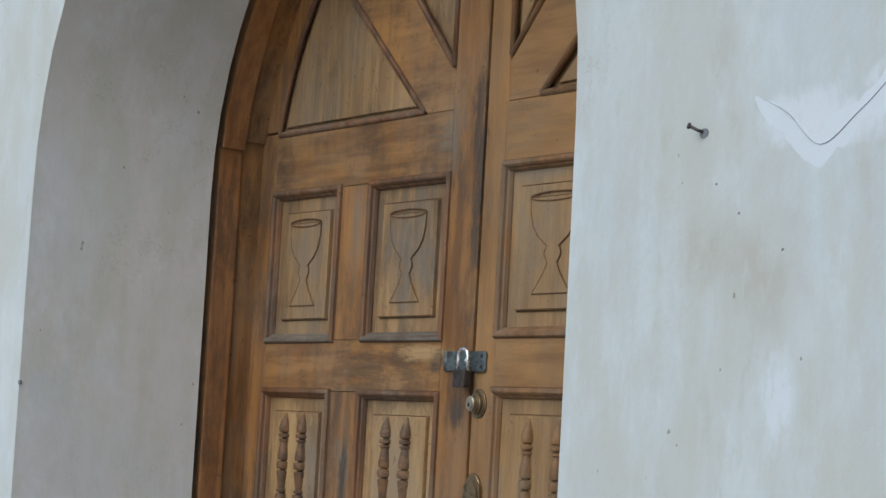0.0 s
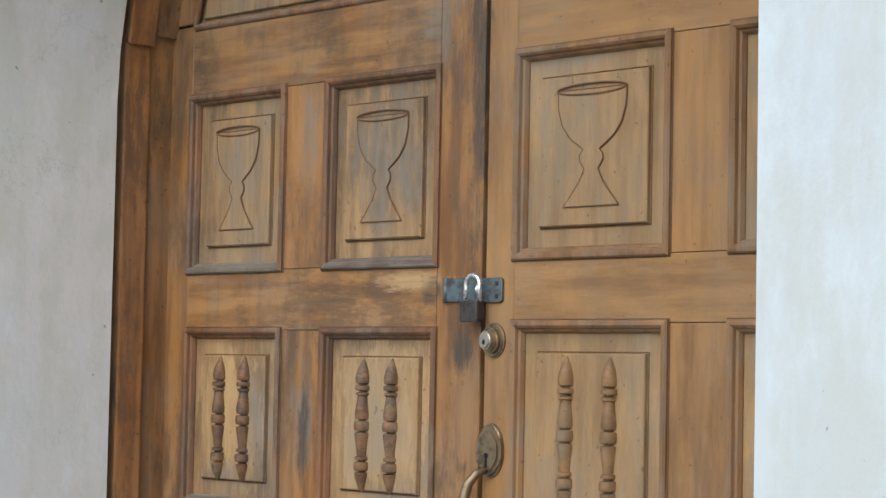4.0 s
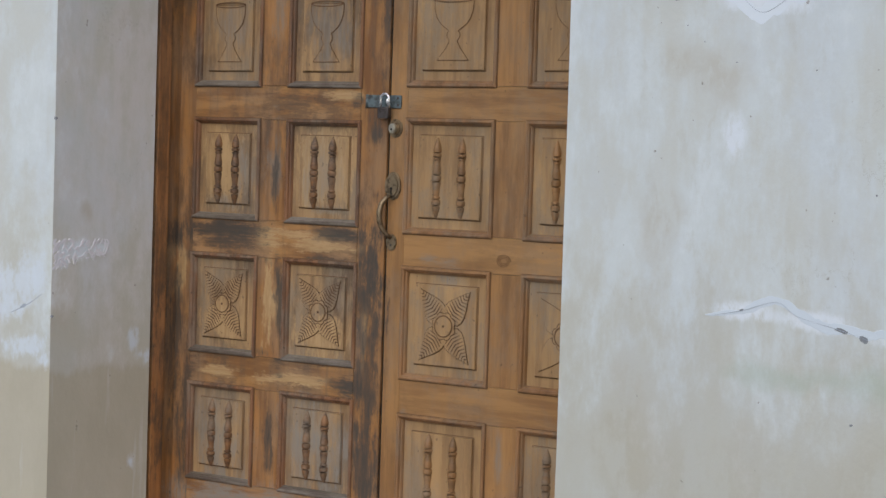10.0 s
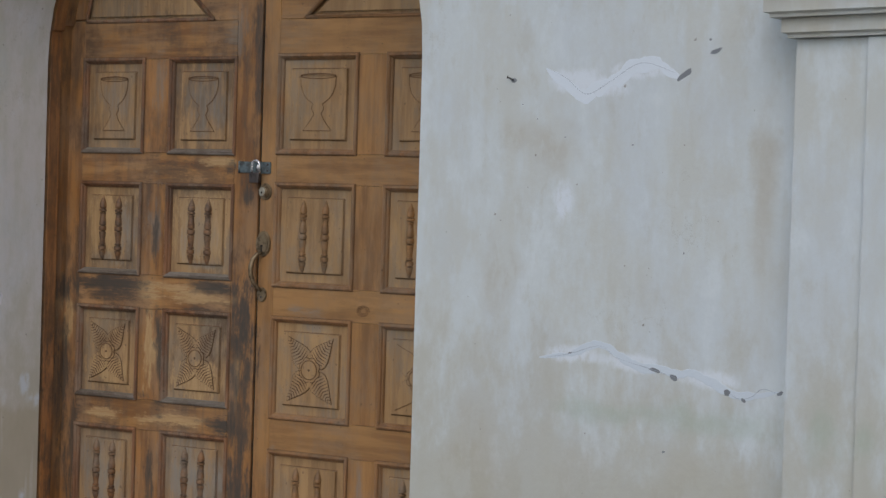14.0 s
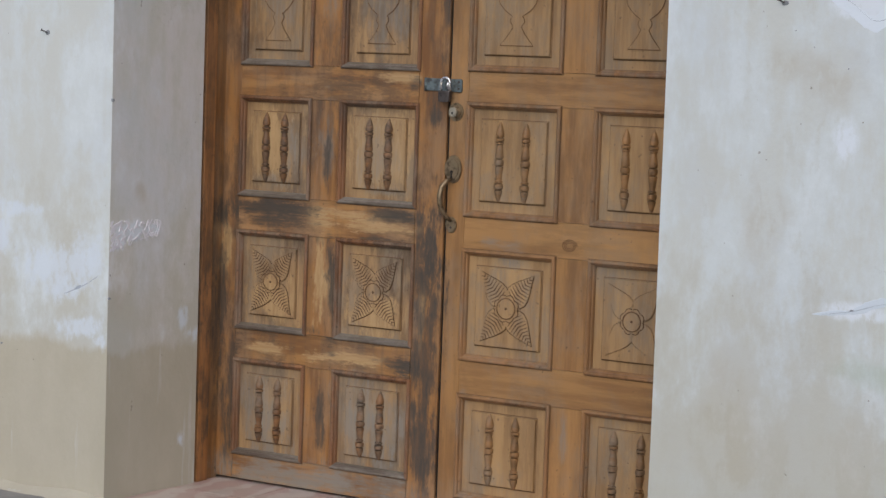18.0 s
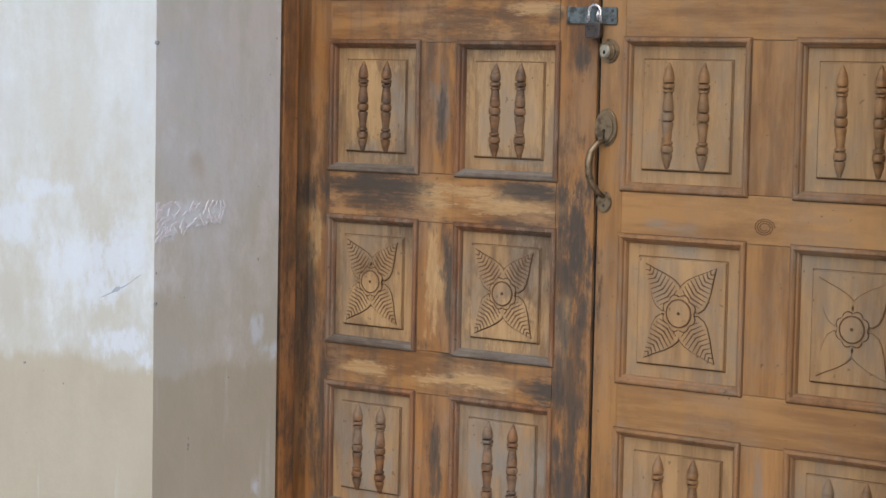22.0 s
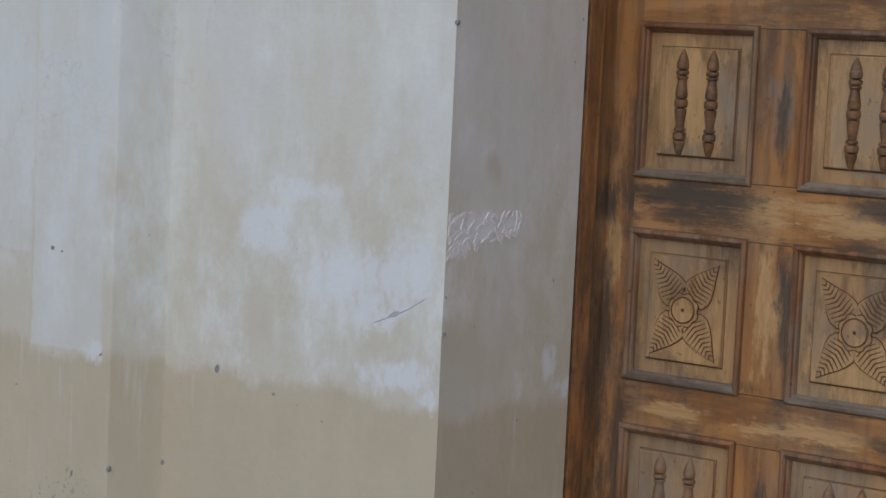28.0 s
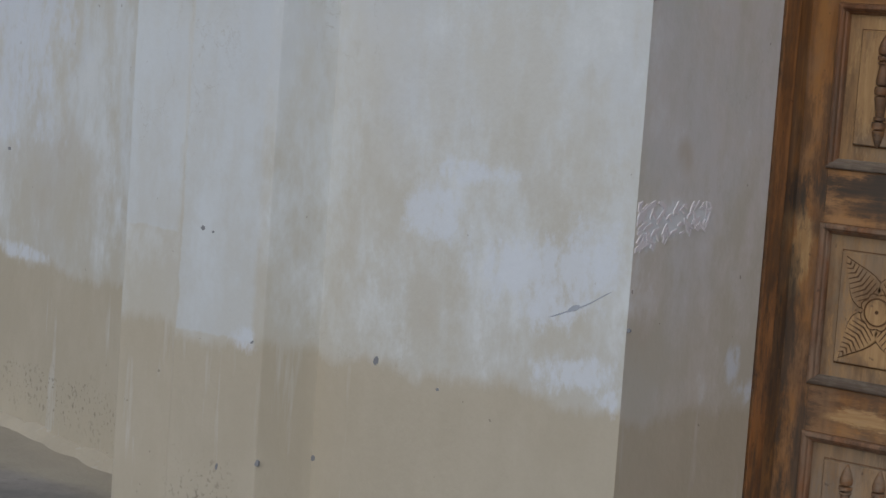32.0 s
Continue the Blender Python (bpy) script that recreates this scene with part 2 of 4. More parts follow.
D = -0.54  # the facade's face
M = {}
M["facade"] = plaster("limewashed_plaster", 0.485, everywhere=False,
                      blots=[((-1.06, D, 0.73), (0.20, 0.3, 0.11)), ((-1.33, D, 0.80), (0.10, 0.3, 0.08)), ((-1.26, D, 0.895), (0.12, 0.3, 0.03)), ((-0.93, D, 0.76), (0.08, 0.3, 0.09)), ((-1.05, D, 0.65), (0.10, 0.3, 0.05)),
                             ((-0.98, D, 0.55), (0.13, 0.3, 0.045)), ((-0.90, D, 0.51), (0.045, 0.3, 0.04)),
                             ((1.57, -0.67, 1.575), (0.12, 0.3, 0.042), True), ((1.67, -0.69, 1.555), (0.12, 0.3, 0.034), True), ((1.80, -0.71, 1.595), (0.12, 0.3, 0.030), True),
                             ((1.60, -0.675, 0.835), (0.13, 0.3, 0.030), True), ((1.80, -0.71, 0.825), (0.14, 0.3, 0.030), True), ((2.05, -0.76, 0.80), (0.13, 0.3, 0.030), True), ((1.55, -0.665, 1.245), (0.045, 0.3, 0.08), True)],
                      greens=[((2.05, -0.77, 0.69), (0.34, 0.2, 0.06)), ((1.70, -0.69, 0.69), (0.25, 0.2, 0.05))],
                      # tall tan blot at x 2.20 paints the contact shade beside the pilaster
                      tans=[((1.37, -0.63, 1.44), (0.10, 0.3, 0.08)), ((2.20, -0.80, 1.25), (0.06, 0.3, 0.5)), ((1.23, -0.60, 0.42), (0.14, 0.3, 0.22)), ((1.50, -0.66, 1.40), (0.12, 0.3, 0.10)), ((1.34, -0.62, 1.05), (0.10, 0.3, 0.2)), ((-1.35, D, 0.62), (0.06, 0.3, 0.12)), ((1.5, -0.66, 0.42), (0.55, 0.4, 0.22)), ((2.0, -0.76, 0.45), (0.3, 0.4, 0.2)), ((1.25, -0.6, 0.6), (0.14, 0.4, 0.2))])
M["reveal"] = plaster("limewashed_reveal", 0.472, blots=[((-0.85, -0.495, 0.835), (0.3, 0.055, 0.055), True), ((-0.85, -0.43, 0.845), (0.3, 0.055, 0.042), True), ((-0.85, -0.35, 0.848), (0.3, 0.055, 0.020), True), ((-0.85, -0.2, 0.55), (0.3, 0.03, 0.06)), ((-0.85, -0.15, 0.50), (0.3, 0.05, 0.03)), ((-0.85, -0.20, 0.16), (0.3, 0.022, 0.035))],
                      tans=[((-0.86, -0.4, 0.97), (0.3, 0.04, 0.05)), ((-0.86, -0.5, 0.6), (0.3, 0.1, 0.1))], cream=0.8, white=(0.60, 0.575, 0.555))
M["pilaster"] = plaster("limewashed_pilaster", 0.495, sheets=[(-1.925, -1.692, 0.500), (-2.11, -1.935, 0.70)], blots=[((-1.72, -0.66, 0.51), (0.05, 0.06, 0.035))],
                        greens=[((2.44, -0.94, 0.70), (0.07, 0.2, 0.12)), ((2.55, -0.96, 0.70), (0.06, 0.2, 0.07))],
                        scuffs=[((-1.83, -0.655, 0.17), (0.16, 0.2, 0.10)), ((-1.66, -0.65, 0.12), (0.06, 0.2, 0.10))], cream=0.55)
M["side"] = plaster("limewashed_side_wall", 0.46, blots=[((-3.25, 0.03, 0.475), (0.22, 0.3, 0.03)), ((-3.3, 0.05, 1.1), (0.35, 0.4, 0.35))],
                    scuffs=[((-3.0, -0.05, 0.12), (0.8, 0.5, 0.10))], tans=[((-2.9, -0.05, 0.08), (1.2, 0.6, 0.12)), ((-3.1, 0, 0.7), (0.4, 0.4, 0.2))], cream=0.75)
M["filler"] = plain("fresh_white_filler", (0.625, 0.67, 0.72), 0.85, 0.10)
M["wash"] = plain("bluish_filler_wash", (0.545, 0.595, 0.645), 0.85, 0.10)
M["fresh"] = plain("lilac_white_filler", (0.60, 0.585, 0.62), 0.9, 0.15)
M["chip"] = plain("bared_grey_render", (0.19, 0.20, 0.215), 0.95, 0.35)
M["hairline"] = plain("hairline_crack", (0.30, 0.33, 0.38), 0.95, 0.3)
M["cornice"] = plaster("cream_moulding", -0.5, cream=1.0, tans=[((2.25, -1.0, 1.72), (0.5, 0.4, 0.2)), ((-1.7, -0.75, 1.72), (0.5, 0.4, 0.2))])
BROWN, UMBER = (0.345, 0.165, 0.054), (0.185, 0.080, 0.027)
SOOT = [((-0.66, 0, 0.915), (0.125, 0.2, 0.032)), ((-0.438, 0, 1.07), (0.016, 0.2, 0.10)), ((-0.415, 0, 0.74), (0.018, 0.2, 0.10)), ((-0.16, 0, 0.925), (0.12, 0.2, 0.016)), ((-0.10, 0, 0.46), (0.06, 0.2, 0.04)), ((-0.83, 0, 0.88), (0.022, 0.2, 0.05)),
        ((-0.05, 0, 0.55), (0.06, 0.2, 0.42)), ((-0.66, 0, 0.90), (0.20, 0.2, 0.05)), ((-0.40, 0, 0.64), (0.035, 0.2, 0.15)), ((-0.14, 0, 0.45), (0.08, 0.2, 0.035)),
        ((-0.79, 0, 0.30), (0.05, 0.2, 0.24)), ((-0.05, 0, 0.20), (0.06, 0.2, 0.15)), ((-0.16, 0, 0.91), (0.10, 0.2, 0.018)), ((-0.11, 0, 1.33), (0.03, 0.2, 0.025)),
        ((-0.045, 0, 1.235), (0.035, 0.2, 0.035)), ((-0.008, 0, 1.65), (0.022, 0.2, 0.28)), ((-0.03, 0, 0.80), (0.035, 0.2, 0.20)), ((-0.62, 0, 0.82), (0.16, 0.2, 0.02)), ((-0.25, 0, 0.83), (0.14, 0.2, 0.015)),
        ((-0.62, 0, 0.53), (0.14, 0.2, 0.018)), ((-0.22, 0, 0.53), (0.12, 0.2, 0.02)), ((-0.44, 0, 0.25), (0.03, 0.2, 0.12)), ((-0.84, 0, 0.62), (0.025, 0.2, 0.20))]
BLEACH = [((-0.45, 0, 0.06), (0.50, 0.2, 0.09)), ((-0.64, 0, 0.20), (0.15, 0.2, 0.14)), ((-0.24, 0, 0.24), (0.16, 0.2, 0.17)), ((-0.08, 0, 0.60), (0.05, 0.2, 0.10)), ((-0.66, 0, 0.26), (0.15, 0.2, 0.17)), ((-0.25, 0, 0.28), (0.16, 0.2, 0.16)), ((-0.45, 0, 0.05), (0.45, 0.2, 0.06)), ((-0.25, 0, 1.10), (0.10, 0.2, 0.14)), ((0.22, 0, 1.69), (0.14, 0.2, 0.03)), ((0.23, 0, 0.82), (0.10, 0.2, 0.03)), ((0.09, 0, 0.36), (0.02, 0.2, 0.07)), ((0.55, 0, 0.80), (0.03, 0.2, 0.08)),
          ((-0.44, 0, 1.12), (0.045, 0.2, 0.16)), ((-0.55, 0, 0.03), (0.42, 0.2, 0.09)), ((-0.24, 0, 0.24), (0.13, 0.2, 0.16)), ((-0.56, 0, 1.08), (0.06, 0.2, 0.15)),
          ((-0.24, 0, 1.56), (0.13, 0.2, 0.16)), ((-0.43, 0, 1.62), (0.05, 0.2, 0.16)), ((0.45, 0, 0.30), (0.02, 0.2, 0.11)), ((0.2, 0, 0.86), (0.10, 0.2, 0.02)),
          ((-0.64, 0, 1.56), (0.10, 0.2, 0.12)), ((-0.10, 0, 1.80), (0.07, 0.2, 0.12)), ((-0.66, 0, 0.14), (0.12, 0.2, 0.10))]
RUB = [((-0.44, 0, 0.885), (0.09, 0.2, 0.045)), ((-0.25, 0, 0.88), (0.20, 0.2, 0.024)), ((-0.455, 0, 0.70), (0.03, 0.2, 0.14)), ((-0.30, 0, 0.46), (0.15, 0.2, 0.030)), ((-0.83, 0, 0.78), (0.03, 0.2, 0.12)), ((-0.65, 0, 0.455), (0.10, 0.2, 0.02)), ((-0.35, 0, 0.91), (0.18, 0.2, 0.022)), ((-0.15, 0, 1.345), (0.10, 0.2, 0.02)), ((-0.42, 0, 0.68), (0.04, 0.2, 0.10)), 
       ((-0.06, 0, 0.62), (0.02, 0.2, 0.14)), ((-0.4, 0, 0.45), (0.16, 0.2, 0.02))]
M["stile"] = timber("stile_wood", "z", BROWN, UMBER, 0.30, soots=SOOT, bleaches=BLEACH, rubs=RUB)
M["rail"] = timber("rail_wood", "x", (0.365, 0.185, 0.065), (0.205, 0.094, 0.034), 0.32, soots=SOOT, bleaches=BLEACH, rubs=RUB)
M["board"] = timber("panel_wood", "z", (0.37, 0.230, 0.110), (0.235, 0.138, 0.066), 0.55, soots=SOOT[2:3], bleaches=BLEACH + [((-0.585, 0, 1.10), (0.035, 0.2, 0.13)), ((-0.66, 0, 1.0), (0.10, 0.2, 0.035)), ((-0.22, 0, 0.99), (0.10, 0.2, 0.02)), ((0.25, 0, 0.80), (0.06, 0.2, 0.02)), ((0.58, 0, 0.79), (0.03, 0.2, 0.03))],
                    rubs=[((-0.66, 0, 1.11), (0.12, 0.2, 0.16)), ((-0.245, 0, 1.11), (0.15, 0.2, 0.17)), ((-0.64, 0, 0.62), (0.11, 0.2, 0.08)), ((-0.245, 0, 0.60), (0.12, 0.2, 0.08)), ((-0.62, 0, 0.25), (0.06, 0.2, 0.12)), ((-0.24, 0, 0.27), (0.09, 0.2, 0.11))], steady=True)
M["bead"] = timber("bead_wood", "z", (0.25, 0.115, 0.052), (0.11, 0.048, 0.023), 0.5, varied=0.4)
M["turned"] = timber("turned_wood", "x", (0.25, 0.120, 0.048), (0.075, 0.038, 0.021), 0.6, varied=0.35)
M["casing"] = timber("casing_wood", "z", (0.40, 0.175, 0.058), (0.24, 0.098, 0.034), 0.12, soots=[((-0.88, -0.03, 0.4), (0.1, 0.1, 0.35))])
M["carved"] = plain("dark_carved_line", (0.085, 0.045, 0.022), 0.8, 0.3)
M["incised"] = plain("brown_incised_line", (0.125, 0.067, 0.033), 0.8, 0.3)
# paler grey holds both weathering and the upward bead's highlight, in colour
M["sill_bead"] = timber("weathered_lower_bead", "x", (0.215, 0.185, 0.155), (0.10, 0.075, 0.058), 0.5, varied=0.3)
M["brass"] = metal("aged_brass", (0.25, 0.185, 0.115), (0.075, 0.055, 0.038), 0.65, 0.5)
M["dull"] = metal("dull_nickel", (0.42, 0.38, 0.31), (0.2, 0.17, 0.13), 0.4, 0.4)
M["steel"] = metal("galvanised_steel", (0.17, 0.205, 0.215), (0.07, 0.055, 0.045), 0.6, 0.5)
M["bright"] = metal("bright_steel", (0.75, 0.74, 0.76), (0.4, 0.38, 0.36), 0.2, 0.25)
M["lock"] = metal("tarnished_lock", (0.10, 0.085, 0.08), (0.045, 0.038, 0.036), 0.5, 0.5)
M["black"] = plain("dark_hollow", (0.012, 0.011, 0.010), 0.95, 0.2)


def tile_mat():
    n = Nodes("pink_marbled_tile", 0.3, specular=0.5)
    wave = n.add("ShaderNodeTexWave", Scale=3.0, Distortion=9.0, Detail=3.0)
    wave.inputs["Detail Scale"].default_value = 1.5
    n.put(wave.inputs["Vector"], n.place)
    vein = n.ramp(wave.outputs["Fac"], 0.35, 0.8)
    color = n.mix(vein, (0.42, 0.30, 0.27), (0.52, 0.45, 0.41))
    color = n.mix(n.math("MULTIPLY", n.ramp(n.noise(7, detail=6), 0.45, 0.7), 0.6), color, (0.36, 0.31, 0.27))
    return n.done(color, n.noise(60), 0.1, 0.001)


def ground_mat():
    n = Nodes("worn_concrete", 0.85)
    stain = n.ramp(n.noise(1.6, detail=7, rough=0.65), 0.35, 0.68)
    color = n.mix(stain, (0.16, 0.155, 0.15), (0.30, 0.285, 0.26))
    color = n.mix(n.ramp(n.noise(9, detail=6, offset=(3, 2, 1)), 0.55, 0.75), color, (0.11, 0.105, 0.10))
    edge = n.math("ADD", n.axis("Y"), n.math("MULTIPLY", n.math("SUBTRACT", n.noise(6, detail=5), 0.5), 0.18))
    color = n.mix(n.math("MULTIPLY", n.ramp(edge, -0.42, -0.30), 0.6), color, (0.42, 0.38, 0.29))
    return n.done(color, n.noise(70, detail=6), 0.5, 0.004)


M["tile"], M["ground"] = tile_mat(), ground_mat()
M["roof"] = plain("grey_rendering", (0.42, 0.40, 0.36), 0.9, 0.2)


# ---- geometry helpers ----
def part(name, bm, material, parent=None, label="", smooth=False):
    mesh = bpy.data.meshes.new(name)
    bmesh.ops.recalc_face_normals(bm, faces=bm.faces)
    bm.to_mesh(mesh)
    bm.free()
    for polygon in mesh.polygons:
        polygon.use_smooth = smooth
    mesh.materials.append(M[material])
    ob = new(name, mesh)
    if parent is not None:
        ob.parent = parent
    return tagged(ob, label)


def thing(name, label, category, group="", kind="", at=(0, 0, 0)):
    ob = new(name)
    ob.location = at
    ob.empty_display_size = 0.05
    return tagged(ob, label, category, group, kind)


def box(x0, x1, y0, y1, z0, z1, bevel=0.0):
    bm = bmesh.new()
    bmesh.ops.create_cube(bm, size=1.0, matrix=Matrix.LocRotScale(((x0 + x1) / 2, (y0 + y1) / 2, (z0 + z1) / 2), None, (x1 - x0, y1 - y0, z1 - z0)))
    if bevel:
        bmesh.ops.bevel(bm, geom=bm.edges[:], offset=bevel, segments=2, affect="EDGES", profile=0.6)
    return bm


def slab(outline, y0, y1, bevel=0.0, segments=1):
    """A prism over an outline in x, z, from y0 (front) to y1, its front edge chamfered."""
    bm = bmesh.new()
    front = [bm.verts.new((x, y0, z)) for x, z in outline]
    back = [bm.verts.new((x, y1, z)) for x, z in outline]
    face = bm.faces.new(front)
    bm.faces.new(back[::-1])
    for a in range(len(outline)):
        b = (a + 1) % len(outline)
        bm.faces.new((front[a], front[b], back[b], back[a]))
    if bevel:
        bmesh.ops.bevel(bm, geom=face.edges[:], offset=bevel, segments=segments, affect="EDGES", clamp_overlap=True)
    return bm


def lathe(profile, turns=14, half=False):
    """Turned round the z axis from (radius, height); half: the front half alone."""
    bm = bmesh.new()
    count = turns + 1 if half else turns
    angles = [math.pi + math.pi * k / turns if half else 2 * math.pi * k / turns for k in range(count)]
    rings = [[bm.verts.new((r * math.cos(a), r * math.sin(a), z)) for a in angles] for r, z in profile]
    for low, high in zip(rings, rings[1:]):
        for k in range(count - 1 if half else count):
            m = (k + 1) % count
            bm.faces.new((low[k], low[m], high[m], high[k]))
    bm.faces.new(rings[0][::-1]), bm.faces.new(rings[-1])
    return bm


def tube(points, radii, sides=10, flat=1.0):
    """A round bar along points; flat squeezes it along y."""
    bm, rings = bmesh.new(), []
    points = [Vector(p) for p in points]
    for k, p in enumerate(points):
        ahead = (points[min(k + 1, len(points) - 1)] - points[max(k - 1, 0)]).normalized()
        side = ahead.cross((0, 1, 0))
        side = side.normalized() if side.length > 1e-3 else Vector((1, 0, 0))
        up = side.cross(ahead)
        r = radii[k] if isinstance(radii, (list, tuple)) else radii
        rings.append([bm.verts.new(p + r * (math.cos(a) * side + flat * math.sin(a) * up)) for a in (2 * math.pi * s / sides for s in range(sides))])
    for low, high in zip(rings, rings[1:]):
        for s in range(sides):
            bm.faces.new((low[s], low[(s + 1) % sides], high[(s + 1) % sides], high[s]))
    bm.faces.new(rings[0]), bm.faces.new(rings[-1][::-1])
    return bm


def moved(bm, x=0.0, y=0.0, z=0.0):
    bmesh.ops.translate(bm, verts=bm.verts, vec=(x, y, z))
    return bm


def bead_length(x0, x1, z0, z1, side, width=0.020):
    """One mitred length of the bead round a panel's opening; side 0 is the lowest."""
    profile = [(0.0, 0.0), (0.0, -0.004), (0.003, -0.007), (0.008, -0.0075), (0.012, -0.004), (0.0135, 0.002), (0.017, 0.004), (width, 0.010), (width, 0.016)]
    bm, ends = bmesh.new(), []
    for i, y in profile:
        corner = [(x0 + i, y, z0 + i), (x1 - i, y, z0 + i), (x1 - i, y, z1 - i), (x0 + i, y, z1 - i)]
        ends.append((bm.verts.new(corner[side]), bm.verts.new(corner[(side + 1) % 4])))
    for low, high in zip(ends, ends[1:]):
        bm.faces.new((low[0], low[1], high[1], high[0]))
    return bm


def arc(cx, cz, r, a0, a1, count):
    return [(cx + r * math.cos(radians(a0 + (a1 - a0) * k / count)), cz + r * math.sin(radians(a0 + (a1 - a0) * k / count))) for k in range(count + 1)]


# ---- the facade: a thick wall with an arched doorway ----
TOP, BACK = 4.2, 0.35
FRONT_ARCH, BACK_ARCH, POST = (0.067, 1.645, 0.932), (0.0, 1.685, 0.834), -0.112


def doorway(centre, count=28):
    cx, cz, r = centre
    return [(cx - r, 0.0), *[(cx - r, cz * k / 8) for k in range(1, 8)], *arc(cx, cz, r, 180, 0, count), *[(cx + r, cz * k / 8) for k in range(7, 0, -1)], (cx + r, 0.0)]


def facade_mesh(x0=-2.11, x1=2.9):
    bm, rim = bmesh.new(), doorway(FRONT_ARCH)
    edge = []
    for k, (x, z) in enumerate(rim):
        wob = 0.003 * noise.noise((x * 9, 3.1, z * 11)) + 0.002 * noise.noise((x * 40, 1.1, z * 45))
        edge.append((x + (wob if x < 0 else -wob), z + abs(wob) * (z > 1.7)))
    edge[0], edge[-1] = (edge[0][0], 0.0), (edge[-1][0], 0.0)
    inner = [bm.verts.new((x, D, z)) for x, z in edge]
    last, outer = len(edge) - 1, []
    for k, (x, z) in enumerate(edge):
        if k < 8 or k > last - 8:
            outer.append(bm.verts.new((x0 if k < 8 else x1, D, z)))
        else:
            outer.append(bm.verts.new((x0 + (x1 - x0) * (k - 8) / (last - 16), D, TOP)))
    for k in range(last):
        bm.faces.new((inner[k], inner[k + 1], outer[k + 1], outer[k]))
    back = [bm.verts.new((x, BACK, z)) for x, z in ((x0, 0), (x1, 0), (x1, TOP), (x0, TOP))]
    bm.faces.new((outer[8], outer[last - 8], back[2], back[3]))
    bm.faces.new((*outer[:9], back[3], back[0]))
    bm.faces.new((*outer[last - 8:], back[1], back[2]))
    return bm, edge


bm, EDGE = facade_mesh()
wall_north = tagged(part("wall_north", bm, "facade"), "weathered white limewashed plaster facade wall with arched doorway", "wall", kind="structure")


def reveal_mesh():
    """The splayed plaster reveal between the facade's arris and the door casing."""
    bm, rows = bmesh.new(), []
    inner = doorway(BACK_ARCH)
    for s in range(7):
        share = s / 6
        row = []
        for (xa, za), (xb, zb) in zip(EDGE, inner):
            x, z = xa + (xb - xa) * share, za + (zb - za) * share
            wob = 0.0008 * noise.noise((z * 4, share * 3, x)) * (0 < s < 6)
            row.append(bm.verts.new((x + (wob if x > 0 else -wob), D + (POST - 0.02 - D) * share, z)))
        rows.append(row)
    for low, high in zip(rows, rows[1:]):
        for k in range(len(low) - 1):
            bm.faces.new((low[k], low[k + 1], high[k + 1], high[k]))
    return bm


tagged(part("wall_reveal", reveal_mesh(), "reveal", smooth=True), "shaded grey-white plaster reveal of the arched doorway", "wall", kind="structure")
# unseen black box added behind the leaves to stand for a dark interior
tagged(part("wall_inside", box(-1.1, 1.1, 0.10, 0.34, 0.0, 2.75), "black"), "unseen black backing behind the closed doors", "wall", kind="structure")

# side wall, set back past the pilaster, and the plain ends that close the building
def west(x):
    return -0.255 - 0.254 * (x + 2.11)


def plan_wall(outline, z0, z1):
    bm = slab([(x, y) for x, y in outline], 0, 1)
    for v in bm.verts:
        v.co = (v.co.x, v.co.z, z0 + (z1 - z0) * v.co.y)
    return bm


tagged(part("wall_west", plan_wall([(-2.112, west(-2.112)), (-14, west(-14)), (-14, west(-14) + 0.6), (-2.112, 0.4)], 0, TOP), "side"), "stained white plaster side wall set back from facade", "wall", kind="structure")
tagged(part("wall_east", box(2.905, 14, -0.45, 0.3, 0, TOP, 0.0), "side"), "plain white plaster wall beyond the pilaster", "wall", kind="structure")
# unseen slab, added to close the building off overhead
tagged(part("roof", box(-14, 14, -0.9, 6, TOP + 0.004, TOP + 0.2, 0.01), "roof"), "unseen plain grey slab added over the facade", "roof", kind="structure")

bm = bmesh.new()
bmesh.ops.create_grid(bm, x_segments=80, y_segments=80, size=60)
for v in bm.verts:
    v.co.z = 0.0
    if abs(v.co.x) > 40 or abs(v.co.y) > 40:
        v.co.x *= 30
        v.co.y *= 30
tagged(part("ground", bm, "ground"), "worn dark grey concrete ground along the wall", "ground", kind="structure")


def heap(x0, x1, y, z=0.05, lean=None):
    """The lumpy mortar fillet where wall meets ground."""
    bm, rows = bmesh.new(), []
    count = int((x1 - x0) / 0.03)
    for k in range(count + 1):
        x = x0 + (x1 - x0) * k / count
        h, d = z * (0.55 + 0.7 * abs(noise.noise((x * 6, y, 0)))), 0.05 + 0.05 * abs(noise.noise((x * 5, 9, y)))
        y = lean(x) if lean else y
        rows.append([bm.verts.new(p) for p in ((x, y + 0.01, h), (x, y - 0.006, h * 0.9), (x, y - d * 0.5, h * 0.4), (x, y - d, -0.004))])
    for low, high in zip(rows, rows[1:]):
        for k in range(3):
            bm.faces.new((low[k], low[k + 1], high[k + 1], high[k]))
    return bm


tagged(part("trim_west", heap(-9, -2.115, -0.27, 0.035, west), "side"), "crumbling yellowed mortar fillet at the wall base", "fillet", kind="structure")
tagged(part("trim_facade", heap(-1.64, -0.865, D, 0.03), "facade"), "crumbling mortar fillet at the facade base", "fillet", kind="structure")
tagged(part("trim_facade_east", heap(1.01, 2.19, D, 0.03), "facade"), "low mortar fillet at the facade base", "fillet", kind="structure")

# threshold floor of marbled tiles
threshold = thing("threshold_floor", "pink marbled tile floor inside the doorway recess", "floor", kind="structure")
part("bedding", box(-0.85, 0.99, -0.535, 0.09, -0.02, 0.004), "ground", threshold)
